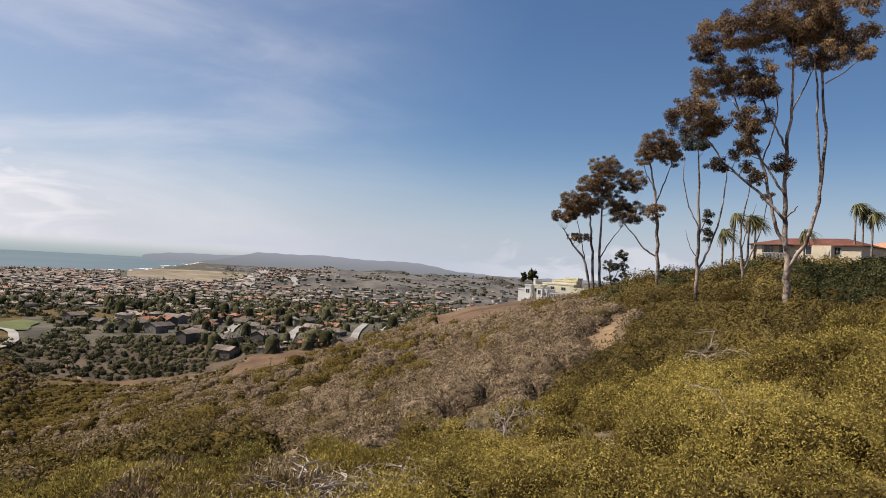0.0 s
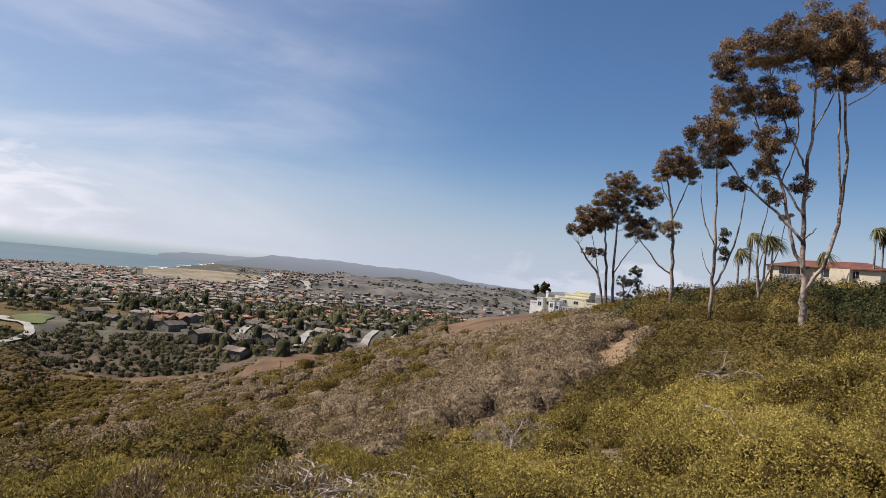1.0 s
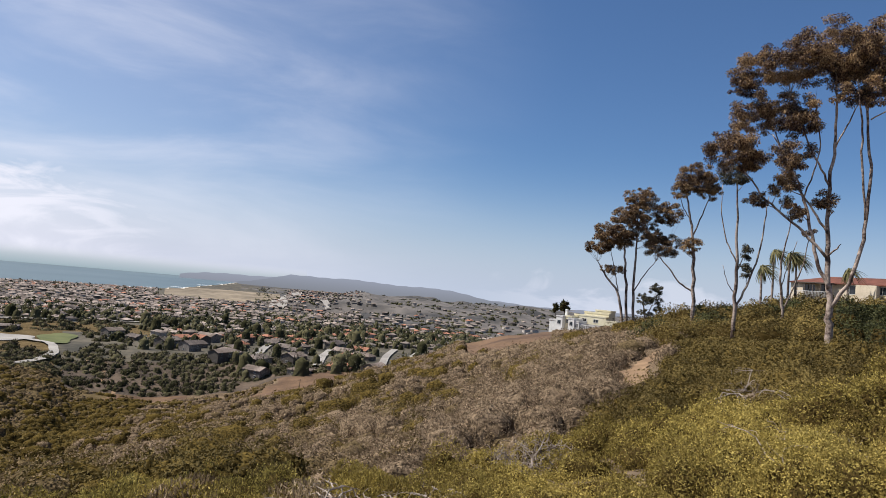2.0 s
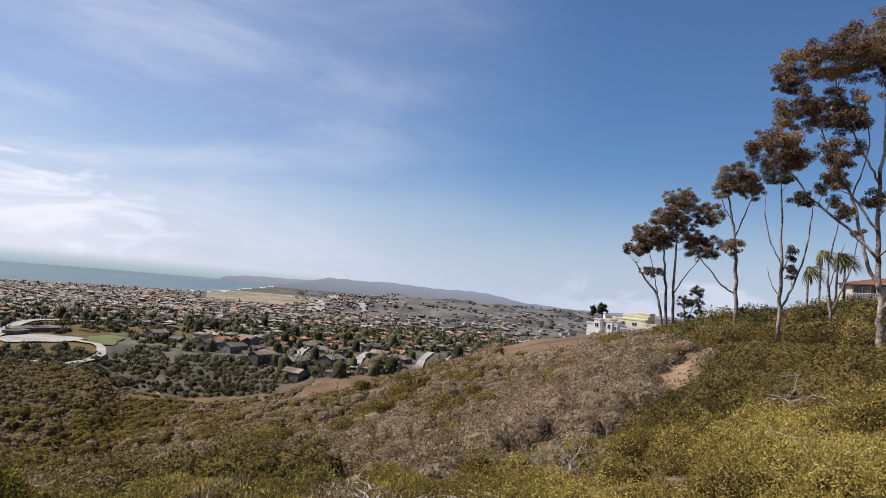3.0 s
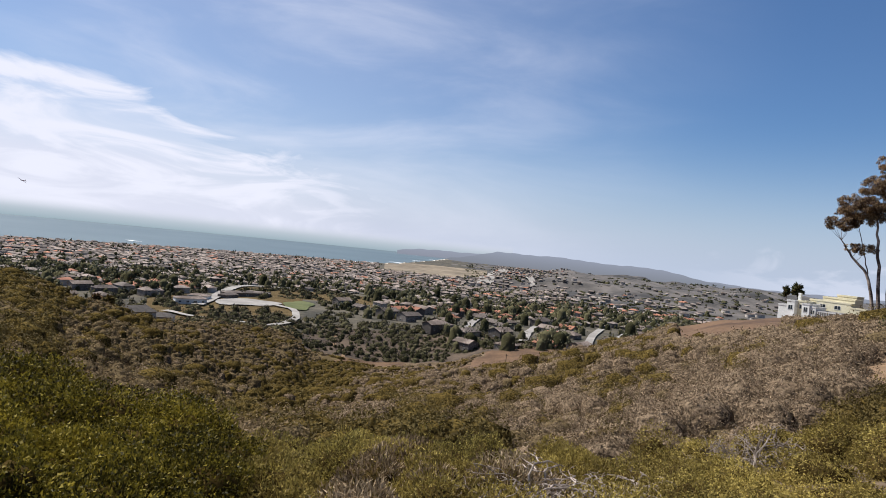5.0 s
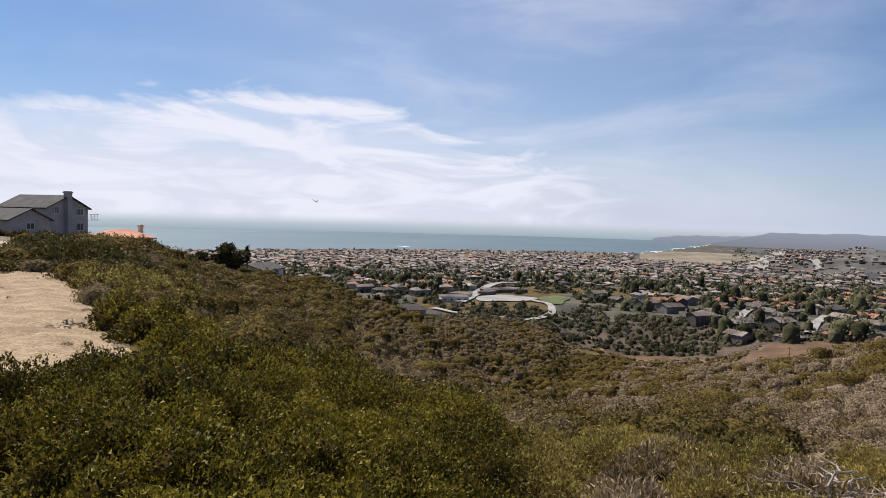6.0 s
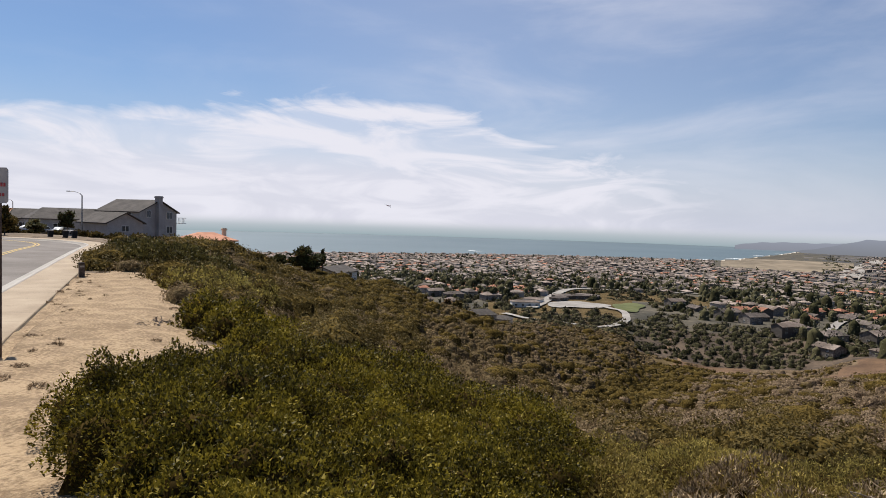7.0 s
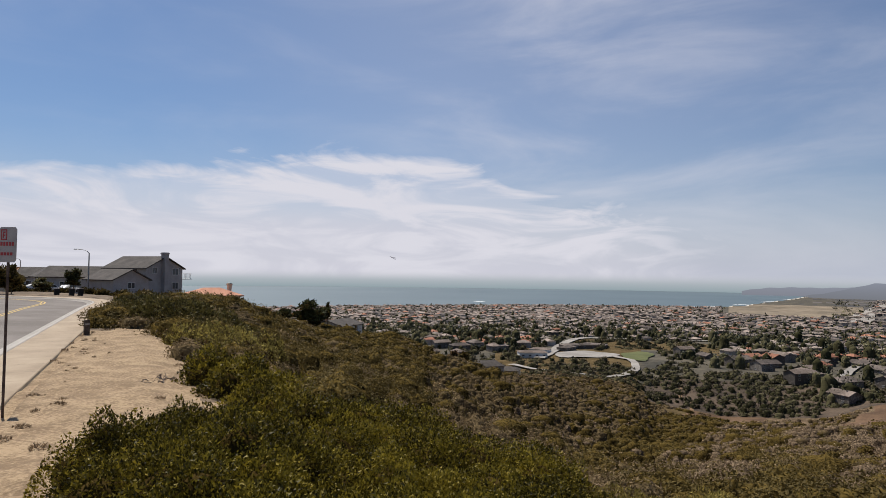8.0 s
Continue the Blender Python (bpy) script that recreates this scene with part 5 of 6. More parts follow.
house(70.7, 108, 15, 3.6, 3.2, 2.3, 1.0, M["creamwall"], M["orangeroof"], "house below the road with a terracotta hipped roof", hip=2.8, z=-4.2, windows=((-2, 1.4, "front"), (1.5, 1.4, "front")), chimney=(3.1, 1.0, 0.25, 4.0))
house(60.0, 165, 62, 5.5, 4.2, 2.7, 1.3, M["whitewall"], M["greyroof"], "pale house with a shallow grey roof on the spur", z=-14.2, windows=((-2, 1.6, "front"), (2, 1.6, "front")))
house(46.6, 318, 20, 7.0, 5.0, 4.2, 2.2, M["greywall"], M["greyroof"], "grey house with a steep dark roof on the canyon's edge", hip=3, windows=((-3, 2.2, "front"), (0, 2.2, "front"), (3, 2.2, "front"), (0, 2.2, "right")))
house(44.6, 326, -10, 5.0, 4.5, 5.2, 1.4, M["creamwall"], M["greyroof"], "narrow tan house beside the canyon", hip=2.5, windows=((-2, 3.5, "front"), (2, 3.5, "front")))

# school above the loop of road
for a, q, t, L, W, H, what in ((38.6, 590, 24, 16, 6, 3.6, "long"), (37.2, 604, -12, 11, 6, 3.4, "low"), (39.6, 566, 60, 8, 5, 3.2, "small"), (42.6, 512, 12, 11, 6, 4.2, "broad"), (41.9, 540, -20, 8, 5, 3.6, "low")):
    house(a, q, t, L, W, H, 1.2, M["whitewall"] if q < 545 else WALLS, ROOFS[0] if q > 545 else ROOFS[2], "%s flat-roofed school building beside the pale yard" % what, hip=W * 0.9,
          windows=[(x * L / 4, 1.8, "front", 1.8, 1.2) for x in (-3, -1, 1, 3)], group="school buildings", name="school_building")

# cream house on the hilltop
cream = house(-30.4, 142, -26, 10.2, 5.0, 2.9, 1.4, M["creamwall"], M["redroof"], "long cream house with a red-brown hipped tile roof on the hilltop", hip=5, z=6.3,
              windows=((-6.6, 1.7, "front", 2.2, 1.3), (-3.4, 1.8, "front", 2.0, 1.9), (1.9, 1.7, "front", 2.4, 1.5), (6.2, 1.7, "front", 1.2, 1.3)))
bm = bmesh.new()
box(bm, -8, -1.6, -7.2, -5.0, 2.5, 2.7)
part("porch_roof", bm, M["darkwood"], cream)
for k in range(5):
    bm = bmesh.new()
    box(bm, -7.9 + k * 1.5, -7.75 + k * 1.5, -7.1, -6.95, -1, 2.5)
    part("post", bm, M["darkwood"], cream)
bm = bmesh.new()
box(bm, -8, -1.6, -7.12, -7.06, 0.95, 1.03)
for k in range(24):
    box(bm, -7.95 + k * 0.27, -7.91 + k * 0.27, -7.11, -7.07, 0.1, 0.95)
part("railing", bm, M["trim"], cream)
bm = bmesh.new()
wall_mesh(bm, 1.7, 0.8, 2.6)
w2 = part("wall", bm, M["creamwall"], cream)
w2.location = (4.1, -5.6, 0)
house(-36.4, 175, 0, 9, 5, 3.2, 1.6, M["creamwall"], M["orangeroof"], "house behind with a pale tile roof", hip=4, z=7.4)

# pale terraced house on the ridge
def terraced_house(az, r, z):
    X, Y = xy(az, r)
    root = empty("terraced_house", Matrix.Translation((X, Y, z)) @ Matrix.Rotation(radians(az - 28), 4, "Z"), "white house with pale yellow roof terraces stepping up the ridge", "house")

    def block(name, mat, x0, x1, y0, y1, top, coping=0.18):
        bm = bmesh.new()
        box(bm, x0, x1, y0, y1, -3, top)
        part(name, bm, mat, root)
        bm = bmesh.new()
        for q in ((x0 - .1, x1 + .1, y0 - .1, y0 + .18), (x0 - .1, x1 + .1, y1 - .18, y1 + .1), (x0 - .1, x0 + .18, y0 + .18, y1 - .18), (x1 - .18, x1 + .1, y0 + .18, y1 - .18)):
            box(bm, *q, top + 0.004, top + coping + 0.25)
        part("parapet", bm, M["trim"] if mat is M["whitewall"] else mat, root)
    white, yellow = M["whitewall"], M["yellowwall"]
    block("wall", white, -12.2, -9.5, -1.0, 2.0, 1.4)
    block("wall", white, -9.45, -7.1, -1.4, 4.0, 2.9)
    block("wall", yellow, -7.05, -4.7, 0.2, 5.0, 3.1)
    block("wall", white, -4.65, -2.5, -1.8, 4.0, 2.5)
    block("wall", white, -2.45, -0.9, -1.4, 4.0, 1.8)
    block("wall", M["greywall"], -0.85, 6.8, -0.9, 4.6, 0.9)
    block("terrace", yellow, -6.4, 5.2, 5.1, 8.6, 3.9)
    block("terrace", yellow, -4.6, 4.4, 8.7, 12.5, 5.0)
    block("terrace", yellow, -2.6, 2.9, 12.6, 16.5, 5.9)
    block("garden_wall", yellow, 5.3, 9.2, 4.7, 6.2, 2.8)
    block("garden_wall", yellow, 9.25, 12.8, 4.2, 5.6, 1.9)
    bm = bmesh.new()
    box(bm, -8.3, -7.6, 2.2, 2.9, 2.9, 5.6)
    box(bm, -8.4, -7.5, 2.1, 3.0, 5.2, 5.4)
    part("chimney", bm, white, root)
    for k in range(12):
        bm = bmesh.new()
        box(bm, -0.6 + k * 0.62, -0.42 + k * 0.62, -1.15, -0.97, -0.4, 0.95)
        part("baluster", bm, M["trim"], root)
    bm = bmesh.new()
    box(bm, -0.8, 6.6, -1.18, -0.94, 0.96, 1.12)
    part("handrail", bm, M["trim"], root)
    for x, y, zz, w, h in ((-8.3, -1.4, 1.2, 1.2, 1.2), (-3.6, -1.8, 1.1, 1.0, 1.3), (-5.9, 0.2, 1.7, 1.2, 1.2), (-1.7, -1.4, 0.6, 0.8, 1.1), (-2.6, 5.1, 2.6, 1.6, 1.0), (1.6, 5.1, 2.6, 1.6, 1.0)):
        window(root, x, y, zz, 0, w, h)


terraced_house(-9.9, 212, -7.9)


# ---------------------------------------------------------------- palms, dark trees, bushes
def palm(az, r, height, wind, label="tall fan palm with wind-blown fronds beside the house"):
    X, Y = xy(az, r)
    root = empty("palm_tree", Matrix.Translation((X, Y, float(land(X, Y)) - 0.1)) @ Matrix.Rotation(radians(az), 4, "Z"), label, "palm", "palms by the cream house")
    bm = bmesh.new()
    tube(bm, [(0, 0, 0), (0.1, 0, height * 0.4), (0.05, 0, height * 0.8), (0, 0, height)], [0.26, 0.18, 0.16, 0.19], 8)
    part("trunk", bm, M["bark"], root, "", True)
    rs = random.Random(int(az * 100))
    bm = bmesh.new()
    for k in range(84):
        a, e = rs.uniform(0, 6.283), rs.uniform(-0.5, 1.1)
        Lf = rs.uniform(1.3, 2.5)
        d = Vector((math.cos(a) * math.cos(e) + wind, math.sin(a) * math.cos(e), math.sin(e)))
        prev = None
        side = d.cross(Vector((0, 0, 1))).normalized() if abs(d.z) < 0.99 else Vector((1, 0, 0))
        p = Vector((0, 0, height))
        for i in range(5):
            f = i / 4
            w = 0.11 * math.sin(math.pi * (0.15 + 0.8 * f))
            q = p + d * Lf * f + Vector((0, 0, -2.1 * f * f))
            row = [bm.verts.new(q + side * w + Vector((0, 0, -w * 0.5))), bm.verts.new(q), bm.verts.new(q - side * w + Vector((0, 0, -w * 0.5)))]
            if prev:
                bm.faces.new((prev[0], row[0], row[1], prev[1]))
                bm.faces.new((prev[1], row[1], row[2], prev[2]))
            prev = row
    part("fronds", bm, M["palm"], root)


for a, q, h in ((-23.7, 118, 9.4), (-24.5, 122, 12.0), (-25.6, 120, 11.2), (-26.1, 124, 10.6), (-29.6, 132, 8.6), (-32.9, 134, 13.6), (-33.4, 136, 12.6), (-34.0, 130, 11.6)):
    palm(a, q, h, 0.55)


def crown_tree(az, r, height, width, mat, label, base=None, name="tree", leaf=0.35, group=""):
    """A bushy tree: a short forked trunk under a crown of many leaf clumps."""
    X, Y = xy(az, r)
    z = float(land(X, Y)) if base is None else base
    root = empty(name, Matrix.Translation((X, Y, z - 0.1)), label, "tree", group)
    bm = bmesh.new()
    tube(bm, [(0, 0, 0), (0.1, 0, height * 0.35), (0.0, 0.1, height * 0.75)], [0.05 * height * 0.5, 0.03 * height * 0.5, 0.03], 7)
    for s in (-1, 1):
        tube(bm, [(0.05, 0, height * 0.3), (s * width * 0.25, s * 0.3, height * 0.55), (s * width * 0.32, s * 0.5, height * 0.75)], [0.02 * height * 0.5, 0.012 * height, 0.02], 6)
    part("trunk", bm, M["darkwood"], root)
    g = np.random.default_rng(int(abs(az) * 100 + r))
    n = 26
    C = g.normal(0, 1, (n, 3))
    C /= np.linalg.norm(C, axis=1)[:, None]
    C *= g.random((n, 1)) ** 0.45
    mo = np.stack([X + C[:, 0] * width * 0.36, Y + C[:, 1] * width * 0.36, z + height * 0.55 + C[:, 2] * height * 0.34, width * g.uniform(.13, .24, n), height * g.uniform(.1, .2, n)], -1)
    ob = foliage("crown", mo, mat, leaf, 0.004, 1.3, tagit=False)
    ob.parent = root
    ob.matrix_parent_inverse = root.matrix_world.inverted()
    return root


crown_tree(62.3, 140, 7.2, 8.5, M["darkleaf"], "dense dark evergreen tree on the spur", name="evergreen_tree", base=-11.9)
crown_tree(64.6, 150, 3.2, 4.2, M["darkleaf"], "low dark evergreen on the spur", name="evergreen_tree")
crown_tree(60.9, 158, 6.5, 1.6, M["darkleaf"], "narrow dark cypress beside the pale house", name="cypress", base=-11.5)
crown_tree(-8.2, 236, 6.0, 4.2, M["darkleaf"], "windswept dark tree behind the white house", name="evergreen_tree", base=-5.5)
crown_tree(-7.4, 240, 5.0, 3.0, M["darkleaf"], "windswept dark tree behind the white house", name="evergreen_tree", base=-5.5)
crown_tree(80.9, 140, 4.6, 3.4, M["darkleaf"], "dark garden tree before the grey house", name="garden_tree", base=-2.6)
crown_tree(82.9, 120, 2.6, 3.6, M["palm"], "yellow-green street tree by the bend", name="garden_tree", base=-2.2)
crown_tree(85.2, 90, 4.2, 3.6, M["hill"], "olive street tree beside the road", name="garden_tree", base=-1.6)
crown_tree(84.9, 110, 3.2, 4.0, M["hill"], "olive street tree beside the road", name="garden_tree", base=-1.8)
crown_tree(52.0, 255, 5.0, 5.5, M["darkleaf"], "dark tree near the canyon houses", name="evergreen_tree")
crown_tree(48.6, 300, 6.5, 6.0, M["hill"], "olive tree near the canyon houses", name="garden_tree")
crown_tree(49.6, 305, 6.0, 4.5, M["gum"], "rusty-brown tree near the canyon houses", name="garden_tree")
for a, q, h, w in ((-29.6, 58, 3.0, 3.4), (-31.2, 57, 3.4, 3.8), (-33.0, 56, 3.2, 4.0), (-34.8, 57, 3.6, 4.0), (-36.5, 57, 3.4, 4.0), (-24.2, 100, 3.6, 5.0), (-21.8, 104, 3.4, 5.0), (-19.6, 102, 3.2, 4.6), (-26.2, 112, 3.0, 4.5)):
    crown_tree(a, q, h, w, M["darkleaf"], "dark green bushy laurel below the house", name="laurel_bush", leaf=0.2, group="dark bushes on the hill")


# ---------------------------------------------------------------- by the road
def sign():
    X, Y = xy(85.2, 13.8)
    z = float(land(X, Y))
    root = empty("parking_sign", Matrix.Translation((X, Y, z)) @ Matrix.Rotation(radians(84.85 - 42), 4, "Z") @ Matrix.Diagonal((1.15, 1.15, 1.38, 1)), "white and red parking sign on a thin steel post", "sign")
    bm = bmesh.new()
    box(bm, -0.016, 0.016, 0.0, 0.008, -0.3, 2.42)
    box(bm, -0.016, -0.01, 0.008, 0.024, -0.3, 2.42)
    box(bm, 0.01, 0.016, 0.008, 0.024, -0.3, 2.42)
    part("post", bm, M["rust"], root, "rusty steel channel post")
    bm = bmesh.new()
    w, h, c = 0.155, 0.23, 0.03
    pts = [(-w + c, -h), (w - c, -h), (w, -h + c), (w, h - c), (w - c, h), (-w + c, h), (-w, h - c), (-w, -h + c)]
    f = bm.faces.new([bm.verts.new((x, -0.012, 2.24 + q)) for x, q in pts])
    e = bmesh.ops.extrude_face_region(bm, geom=[f])
    bmesh.ops.translate(bm, verts=[v for v in e["geom"] if isinstance(v, bmesh.types.BMVert)], vec=(0, 0.006, 0))
    plate = part("plate", bm, M["signwhite"], root)
    bm = bmesh.new()
    for x0, x1, a, b in ((-0.12, -0.105, .06, .20), (-0.03, -0.015, .06, .20), (-0.12, -0.015, .185, .20), (-0.12, -0.015, .06, .075), (-0.085, -0.07, .085, .17), (-0.07, -0.045, .15, .17), (-0.07, -0.045, .115, .13)):
        box(bm, x0, x1, -0.0165, -0.013, 2.24 + a, 2.24 + b)
    part("symbol", bm, M["red"], plate)
    for x0, dx, n, w, a, b in ((-0.125, 0.05, 5, 0.035, 2.225, 2.275), (-0.115, 0.055, 4, 0.04, 2.10, 2.14)):
        bm = bmesh.new()
        for k in range(n):
            box(bm, x0 + k * dx, x0 + k * dx + w, -0.0165, -0.013, a, b)
        part("lettering", bm, M["red"], plate)


sign()


def bollard(az, r, h=0.5, label="short dark wooden post beside the sidewalk"):
    X, Y = xy(az, r)
    root = empty("post", Matrix.Translation((X, Y, float(land(X, Y)) - 0.15)) @ Matrix.Rotation(radians(az + 10), 4, "Z"), label, "post")
    bm = bmesh.new()
    box(bm, -0.1, 0.1, -0.1, 0.1, 0, h + 0.15)
    bmesh.ops.bevel(bm, geom=bm.edges[:], offset=0.015, segments=2, affect="EDGES")
    part("timber", bm, M["darkwood"], root)
    bm = bmesh.new()
    box(bm, -0.08, 0.08, -0.104, -0.1, h - 0.05, h + 0.02)
    part("band", bm, M["steel"], root)


bollard(79.9, 29.5, 0.6)


def street_lamp(az, r, h, arm, z):
    X, Y = xy(az, r)
    root = empty("street_lamp", Matrix.Translation((X, Y, z)) @ Matrix.Rotation(radians(az), 4, "Z"), "tall grey street lamp with a curved arm", "lamp")
    bm = bmesh.new()
    tube(bm, [(0, 0, 0), (0, 0, h * 0.5), (0, 0, h - 0.5)], [0.14, 0.11, 0.09], 8)
    part("pole", bm, M["steel"], root)
    bm = bmesh.new()
    tube(bm, [(0, 0, h - 0.55), (-arm * 0.15, 0, h - 0.15), (-arm * 0.45, 0, h + 0.05), (-arm * 0.8, 0, h + 0.1)], [0.07, 0.06, 0.05, 0.05], 6)
    part("arm", bm, M["steel"], root)
    bm = bmesh.new()
    box(bm, -arm, -arm * 0.75, -0.16, 0.16, h + 0.03, h + 0.16)
    bmesh.ops.bevel(bm, geom=bm.edges[:], offset=0.04, segments=2, affect="EDGES")
    part("head", bm, M["steel"], root)


street_lamp(79.9, 122, 7.4, 2.3, -2.4)
street_lamp(84.4, 190, 7.4, 2.3, -3.2)


def car(az, r, turn, z, label):
    X, Y = xy(az, r)
    root = empty("car", Matrix.Translation((X, Y, z)) @ Matrix.Rotation(radians(az + turn), 4, "Z"), label, "car", "cars parked along the street")
    prof = [(-2.2, .35), (2.2, .35), (2.25, .75), (1.2, .92), (0.6, 1.42), (-1.1, 1.45), (-1.9, 1.0), (-2.25, .9)]
    bm = bmesh.new()
    f = bm.faces.new([bm.verts.new((x, -0.88, q)) for x, q in prof])
    e = bmesh.ops.extrude_face_region(bm, geom=[f])
    bmesh.ops.translate(bm, verts=[v for v in e["geom"] if isinstance(v, bmesh.types.BMVert)], vec=(0, 1.76, 0))
    bmesh.ops.recalc_face_normals(bm, faces=bm.faces)
    bmesh.ops.bevel(bm, geom=bm.edges[:], offset=0.08, segments=2, affect="EDGES")
    body = part("body", bm, M["carpaint"], root, "", True)
    for s in (-0.91, 0.85):
        bm = bmesh.new()
        pts = ((1.0, .95), (.52, 1.36), (-1.0, 1.38), (-1.6, 1.0))
        v = [bm.verts.new((x, s, q)) for x, q in pts]
        w = [bm.verts.new((x, s + 0.06, q)) for x, q in pts]
        for k in range(4):
            b = (k + 1) % 4
            bm.faces.new((v[k], v[b], w[b], w[k]))
        bm.faces.new(v)
        bm.faces.new(w[::-1])
        part("window", bm, M["glass"], body)
    for x in (-1.4, 1.4):
        for s in (-0.82, 0.82):
            bm = bmesh.new()
            bmesh.ops.create_cone(bm, cap_ends=True, segments=14, radius1=0.33, radius2=0.33, depth=0.22, matrix=Matrix.Translation((x, s, 0.33)) @ Matrix.Rotation(math.pi / 2, 4, "X"))
            part("wheel", bm, M["tyre"], root)


for a, q, t in ((82.4, 146, 10), (83.3, 150, 15), (84.3, 156, 10), (81.2, 142, 60)):
    car(a, q, t, -2.75, "small car parked by the houses at the bend")


def waste_bin(az, r, z):
    X, Y = xy(az, r)
    root = empty("waste_bin", Matrix.Translation((X, Y, z)) @ Matrix.Rotation(radians(az + 15), 4, "Z"), "dark wheeled waste bin at the kerb", "bin", "bins at the kerb")
    bm = bmesh.new()
    v = [bm.verts.new(p) for p in ((-.24, -.26, .08), (.24, -.26, .08), (.24, .26, .08), (-.24, .26, .08), (-.3, -.34, 1.0), (.3, -.34, 1.0), (.3, .34, 1.0), (-.3, .34, 1.0))]
    for q in ((3, 2, 1, 0), (4, 5, 6, 7), (0, 1, 5, 4), (1, 2, 6, 5), (2, 3, 7, 6), (3, 0, 4, 7)):
        bm.faces.new([v[i] for i in q])
    part("body", bm, M["tyre"], root)
    bm = bmesh.new()
    box(bm, -.33, .33, -.38, .38, 1.0, 1.07)
    part("lid", bm, M["darkwood"], root)
    for s in (-.24, .24):
        bm = bmesh.new()
        bmesh.ops.create_cone(bm, cap_ends=True, segments=12, radius1=0.12, radius2=0.12, depth=0.06, matrix=Matrix.Translation((s, .3, 0.12)) @ Matrix.Rotation(math.pi / 2, 4, "Y"))
        part("wheel", bm, M["tyre"], root)


for a, q in ((81.0, 96), (80.4, 97), (82.0, 97)):
    waste_bin(a, q, float(land(*xy(a, q))))
shrub("clipped garden bush in front of the houses", "garden bushes by the bend", ((78.9, 112, 1.2, 1.3), (77.6, 110, 1.4, 1.2), (79.9, 116, 1.3, 1.4), (81.6, 124, 1.5, 1.3), (83.2, 128, 1.6, 1.2), (84.6, 118, 1.6, 1.6), (75.8, 112, 1.5, 1.3), (74.2, 116, 1.5, 1.4)), M["hedge"], 0.2, 1.0, name="garden_bush")

# ---------------------------------------------------------------- dead wood, pole, model aeroplane
def dead_branches(az, r, spread, n, label, tall=0.5, seed=1, thick=0.011, lift=0.0):
    X, Y = xy(az, r)
    root = empty("dead_bush", Matrix.Translation((X, Y, float(land(X, Y)) - 0.05 + lift)), label, "dead bush")
    rs = random.Random(seed)
    for k in range(n):
        bm = bmesh.new()
        a = rs.uniform(0, 6.283)
        p = Vector((rs.uniform(-.5, .5) * spread, rs.uniform(-.5, .5) * spread, 0))
        d = Vector((math.cos(a), math.sin(a), rs.uniform(0.3, 1.4)))
        todo = [(p, d, rs.uniform(0.5, 1.0) * spread, thick * rs.uniform(0.8, 2.6), 0)]
        while todo:
            p, d, L, q, lev = todo.pop()
            pts, c = [p], p
            for i in range(5):
                d = (d + Vector((rs.gauss(0, .5), rs.gauss(0, .5), rs.gauss(-0.12, .4)))).normalized()
                c = c + d * L / 5
                c.z = min(max(c.z, 0.03), tall)
                pts.append(c.copy())
                if lev < 2 and rs.random() < 0.75:
                    e = (d + Vector((rs.gauss(0, .7), rs.gauss(0, .7), rs.gauss(0.2, .4)))).normalized()
                    todo.append((c.copy(), e, L * 0.5, q * 0.6, lev + 1))
            tube(bm, pts, [q * (1 - 0.14 * i) for i in range(6)], 5)
        part("branch", bm, M["deadwood"], root)


dead_branches(8.5, 6.0, 0.9, 34, "tangle of bleached dead branches at the slope's edge", 0.4, 3, 0.009)
dead_branches(4.0, 6.2, 0.9, 30, "tangle of bleached dead branches at the slope's edge", 0.38, 4, 0.009)
dead_branches(0.2, 6.4, 0.7, 14, "few bleached dead branches among the weeds", 0.4, 14, 0.008)
dead_branches(13, 6.0, 0.8, 16, "few bleached dead branches among the weeds", 0.5, 5, 0.008)
dead_branches(-6.4, 9.4, 0.75, 50, "grey heap of dry twigs among green brush", 1.0, 6, 0.009)
dead_branches(-29, 9.0, 1.2, 12, "dry brown twigs lying on the brush", 0.55, 7, 0.008)
dead_branches(-23, 15.5, 1.5, 5, "bleached fallen branch lying on the brush", 0.55, 8, 0.01)
dead_branches(-24.5, 19, 1.5, 5, "bleached fallen branch lying on the brush", 0.6, 9, 0.011)
dead_branches(74.8, 15.5, 0.4, 9, "small dark dry tuft on the sand", 0.24, 10, 0.012)
dead_branches(73.6, 28.5, 1.1, 5, "bleached bent log at the edge of the sand", 0.35, 11, 0.05)
dead_branches(64, 4.6, 0.35, 5, "dead twigs poking out of the dark bush", 0.95, 12, 0.007)
dead_branches(58, 5.2, 0.4, 5, "dead twigs poking out of the dark bush", 1.0, 13, 0.007)


def utility_pole(az, r, h):
    X, Y = xy(az, r)
    root = empty("utility_pole", Matrix.Translation((X, Y, float(land(X, Y, False)) - 0.3)) @ Matrix.Rotation(radians(az), 4, "Z"), "wooden utility pole on the bare dirt slope", "pole")
    bm = bmesh.new()
    tube(bm, [(0, 0, 0), (0, 0, h)], [0.2, 0.13], 8)
    part("mast", bm, M["darkwood"], root)
    bm = bmesh.new()
    box(bm, -1.1, 1.1, -0.07, 0.07, h - 0.9, h - 0.75)
    part("crossarm", bm, M["darkwood"], root)


utility_pole(14.6, 326, 11)
utility_pole(-1.5, 300, 12)


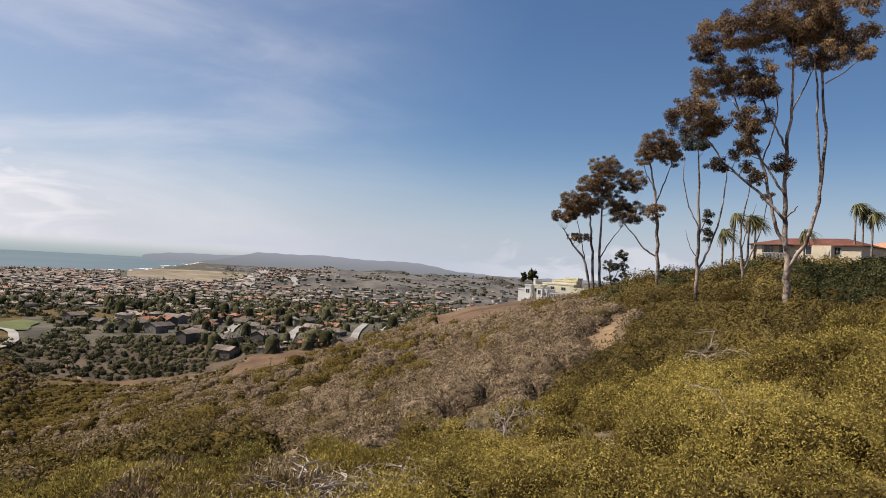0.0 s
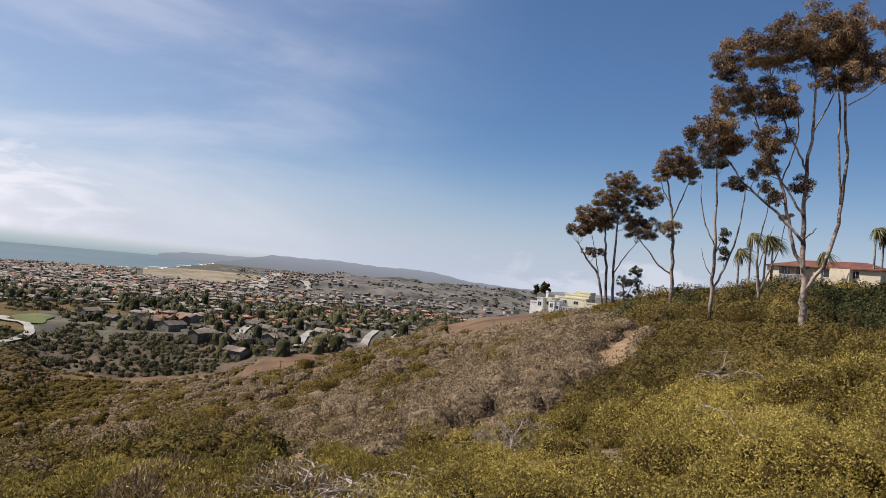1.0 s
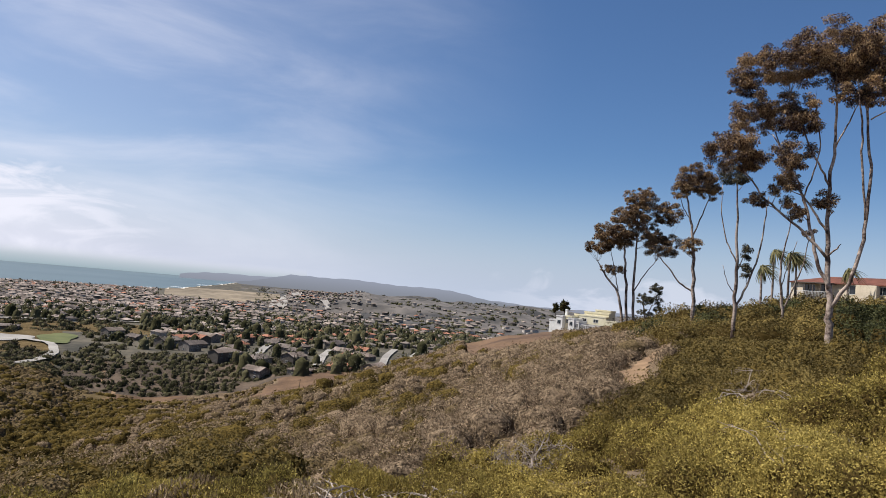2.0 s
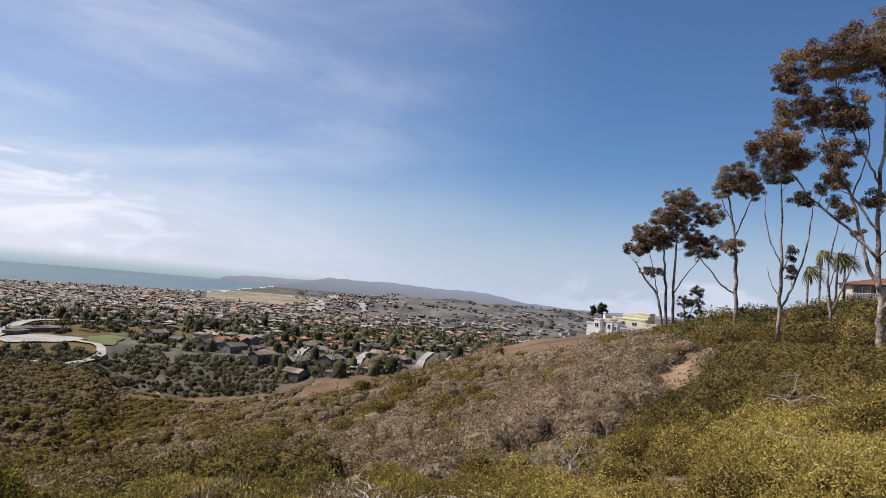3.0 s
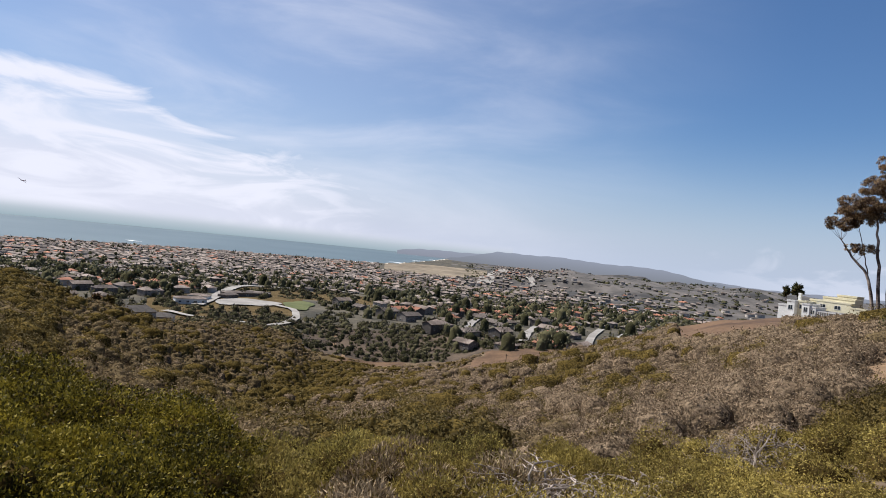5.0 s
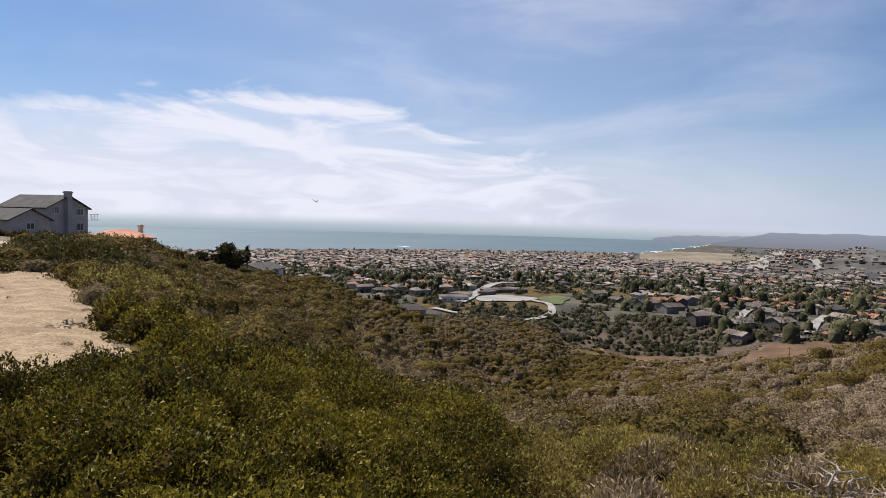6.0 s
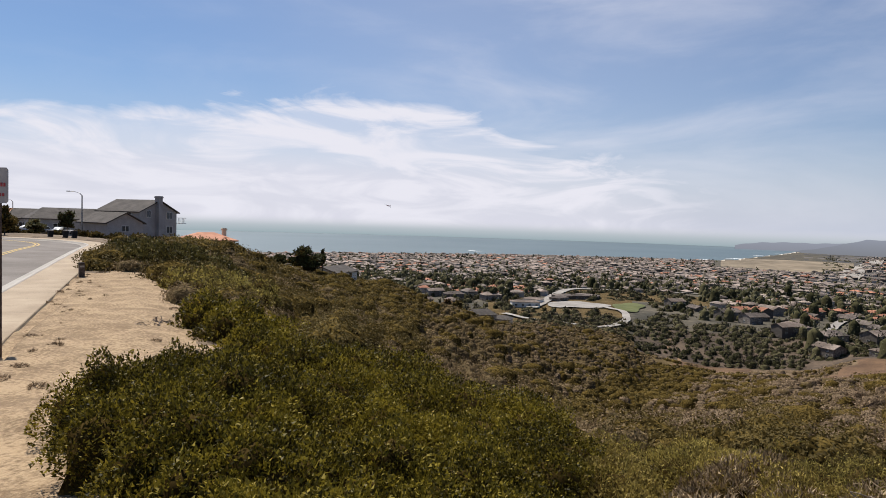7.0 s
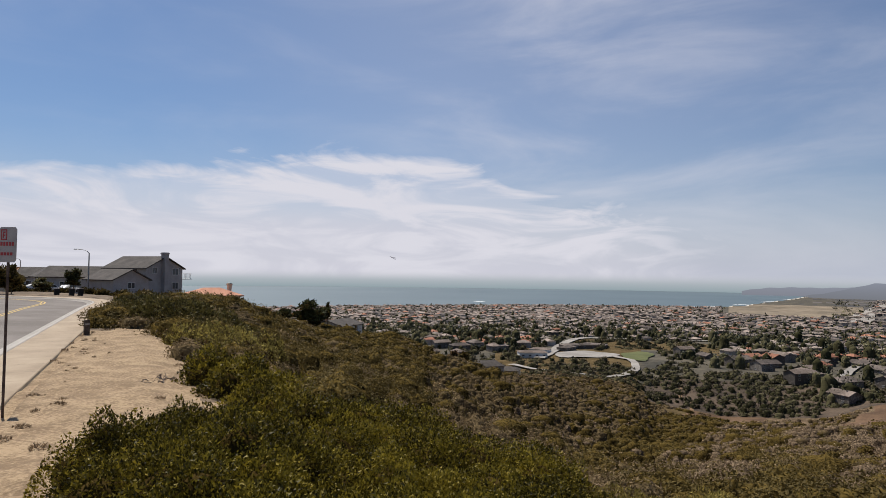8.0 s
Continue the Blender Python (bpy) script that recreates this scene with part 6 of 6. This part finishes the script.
def aeroplane():
    X, Y = xy(55.2, 120)
    root = empty("model_aeroplane", Matrix.Translation((X, Y, EYE + 120 * math.tan(radians(1.3)))) @ Matrix.Rotation(radians(55.2), 4, "Z") @ Matrix.Rotation(radians(25), 4, "Y") @ Matrix.Rotation(radians(12), 4, "X") @ Matrix.Rotation(radians(150), 4, "Z"),
                 "dark radio-controlled model aeroplane banking in flight", "model aeroplane")
    dark = material("dark_model_paint", (0.02, 0.016, 0.03), (0.06, 0.045, 0.07), 4, 0.4)
    redm = material("red_brown_model_paint", (0.12, 0.02, 0.03), (0.2, 0.05, 0.05), 4, 0.4)
    bm = bmesh.new()
    tube(bm, [(0, .62, 0), (0, .5, 0), (0, .2, 0), (0, -.3, 0), (0, -.68, 0)], [0.02, 0.05, 0.07, 0.05, 0.02], 10)
    part("fuselage", bm, redm, root, "", True)

    def blade(name, span, root_c, tip_c, yc, thick, mat):
        bm = bmesh.new()
        rows = []
        for sx, ch in ((-span, tip_c), (-span * .6, root_c * .92), (0, root_c), (span * .6, root_c * .92), (span, tip_c)):
            rows.append([bm.verts.new((sx, yc + ch * f, thick * h)) for f, h in ((.5, 0), (.2, .5), (-.5, 0), (.2, -.5))])
        for a, b in zip(rows, rows[1:]):
            for k in range(4):
                bm.faces.new((a[k], a[(k + 1) % 4], b[(k + 1) % 4], b[k]))
        bm.faces.new(rows[0])
        bm.faces.new(rows[-1][::-1])
        return part(name, bm, mat, root)
    blade("wing", 0.78, 0.27, 0.14, 0.12, 0.04, dark)
    blade("tailplane", 0.3, 0.15, 0.1, -0.62, 0.02, dark)
    bm = bmesh.new()
    box(bm, -0.008, 0.008, -0.68, -0.54, 0, 0.22)
    part("fin", bm, redm, root)


aeroplane()


# ---------------------------------------------------------------- nearest houses of the town, one by one
g = random.Random(21)
for k in range(NEAR_HOUSES):
    X, Y, th = TOWN[k][:3]
    r, az = math.hypot(X, Y), math.degrees(math.atan2(-X, Y))
    L, W = g.uniform(5.5, 8.4), g.uniform(4.0, 5.6)
    two = g.random() < 0.45
    H = 5.4 if two else 3.0
    roof, what = g.choice(((ROOFS[0], "grey"), (ROOFS[0], "grey"), (ROOFS[0], "grey"), (ROOFS[2], "tan"), (ROOFS[2], "tan"), (ROOFS[2], "tan"), (ROOFS[1], "terracotta")))
    if 2 < az < 14:
        L, W, H = L * 1.2, W * 1.2, H * 1.1
        if g.random() < 0.32:
            roof, what = ROOFS[1], "terracotta"
    turn = math.degrees(th) - az + g.choice((0, 90))
    win = [(x, 1.6, "front") for x in (-L * 0.55, L * 0.45)]
    if two:
        win += [(x, 4.2, "front") for x in (-L * 0.55, L * 0.45)]
    win.append((0, 1.6, g.choice(("left", "right"))))
    house(az, r, turn, L, W, H, W * 0.42, WALLS, roof, "%s stucco house with a %s roof above the canyon" % ("two-storey" if two else "one-storey", what), hip=g.choice((0, W * 0.8)), windows=win, group="houses above the canyon")
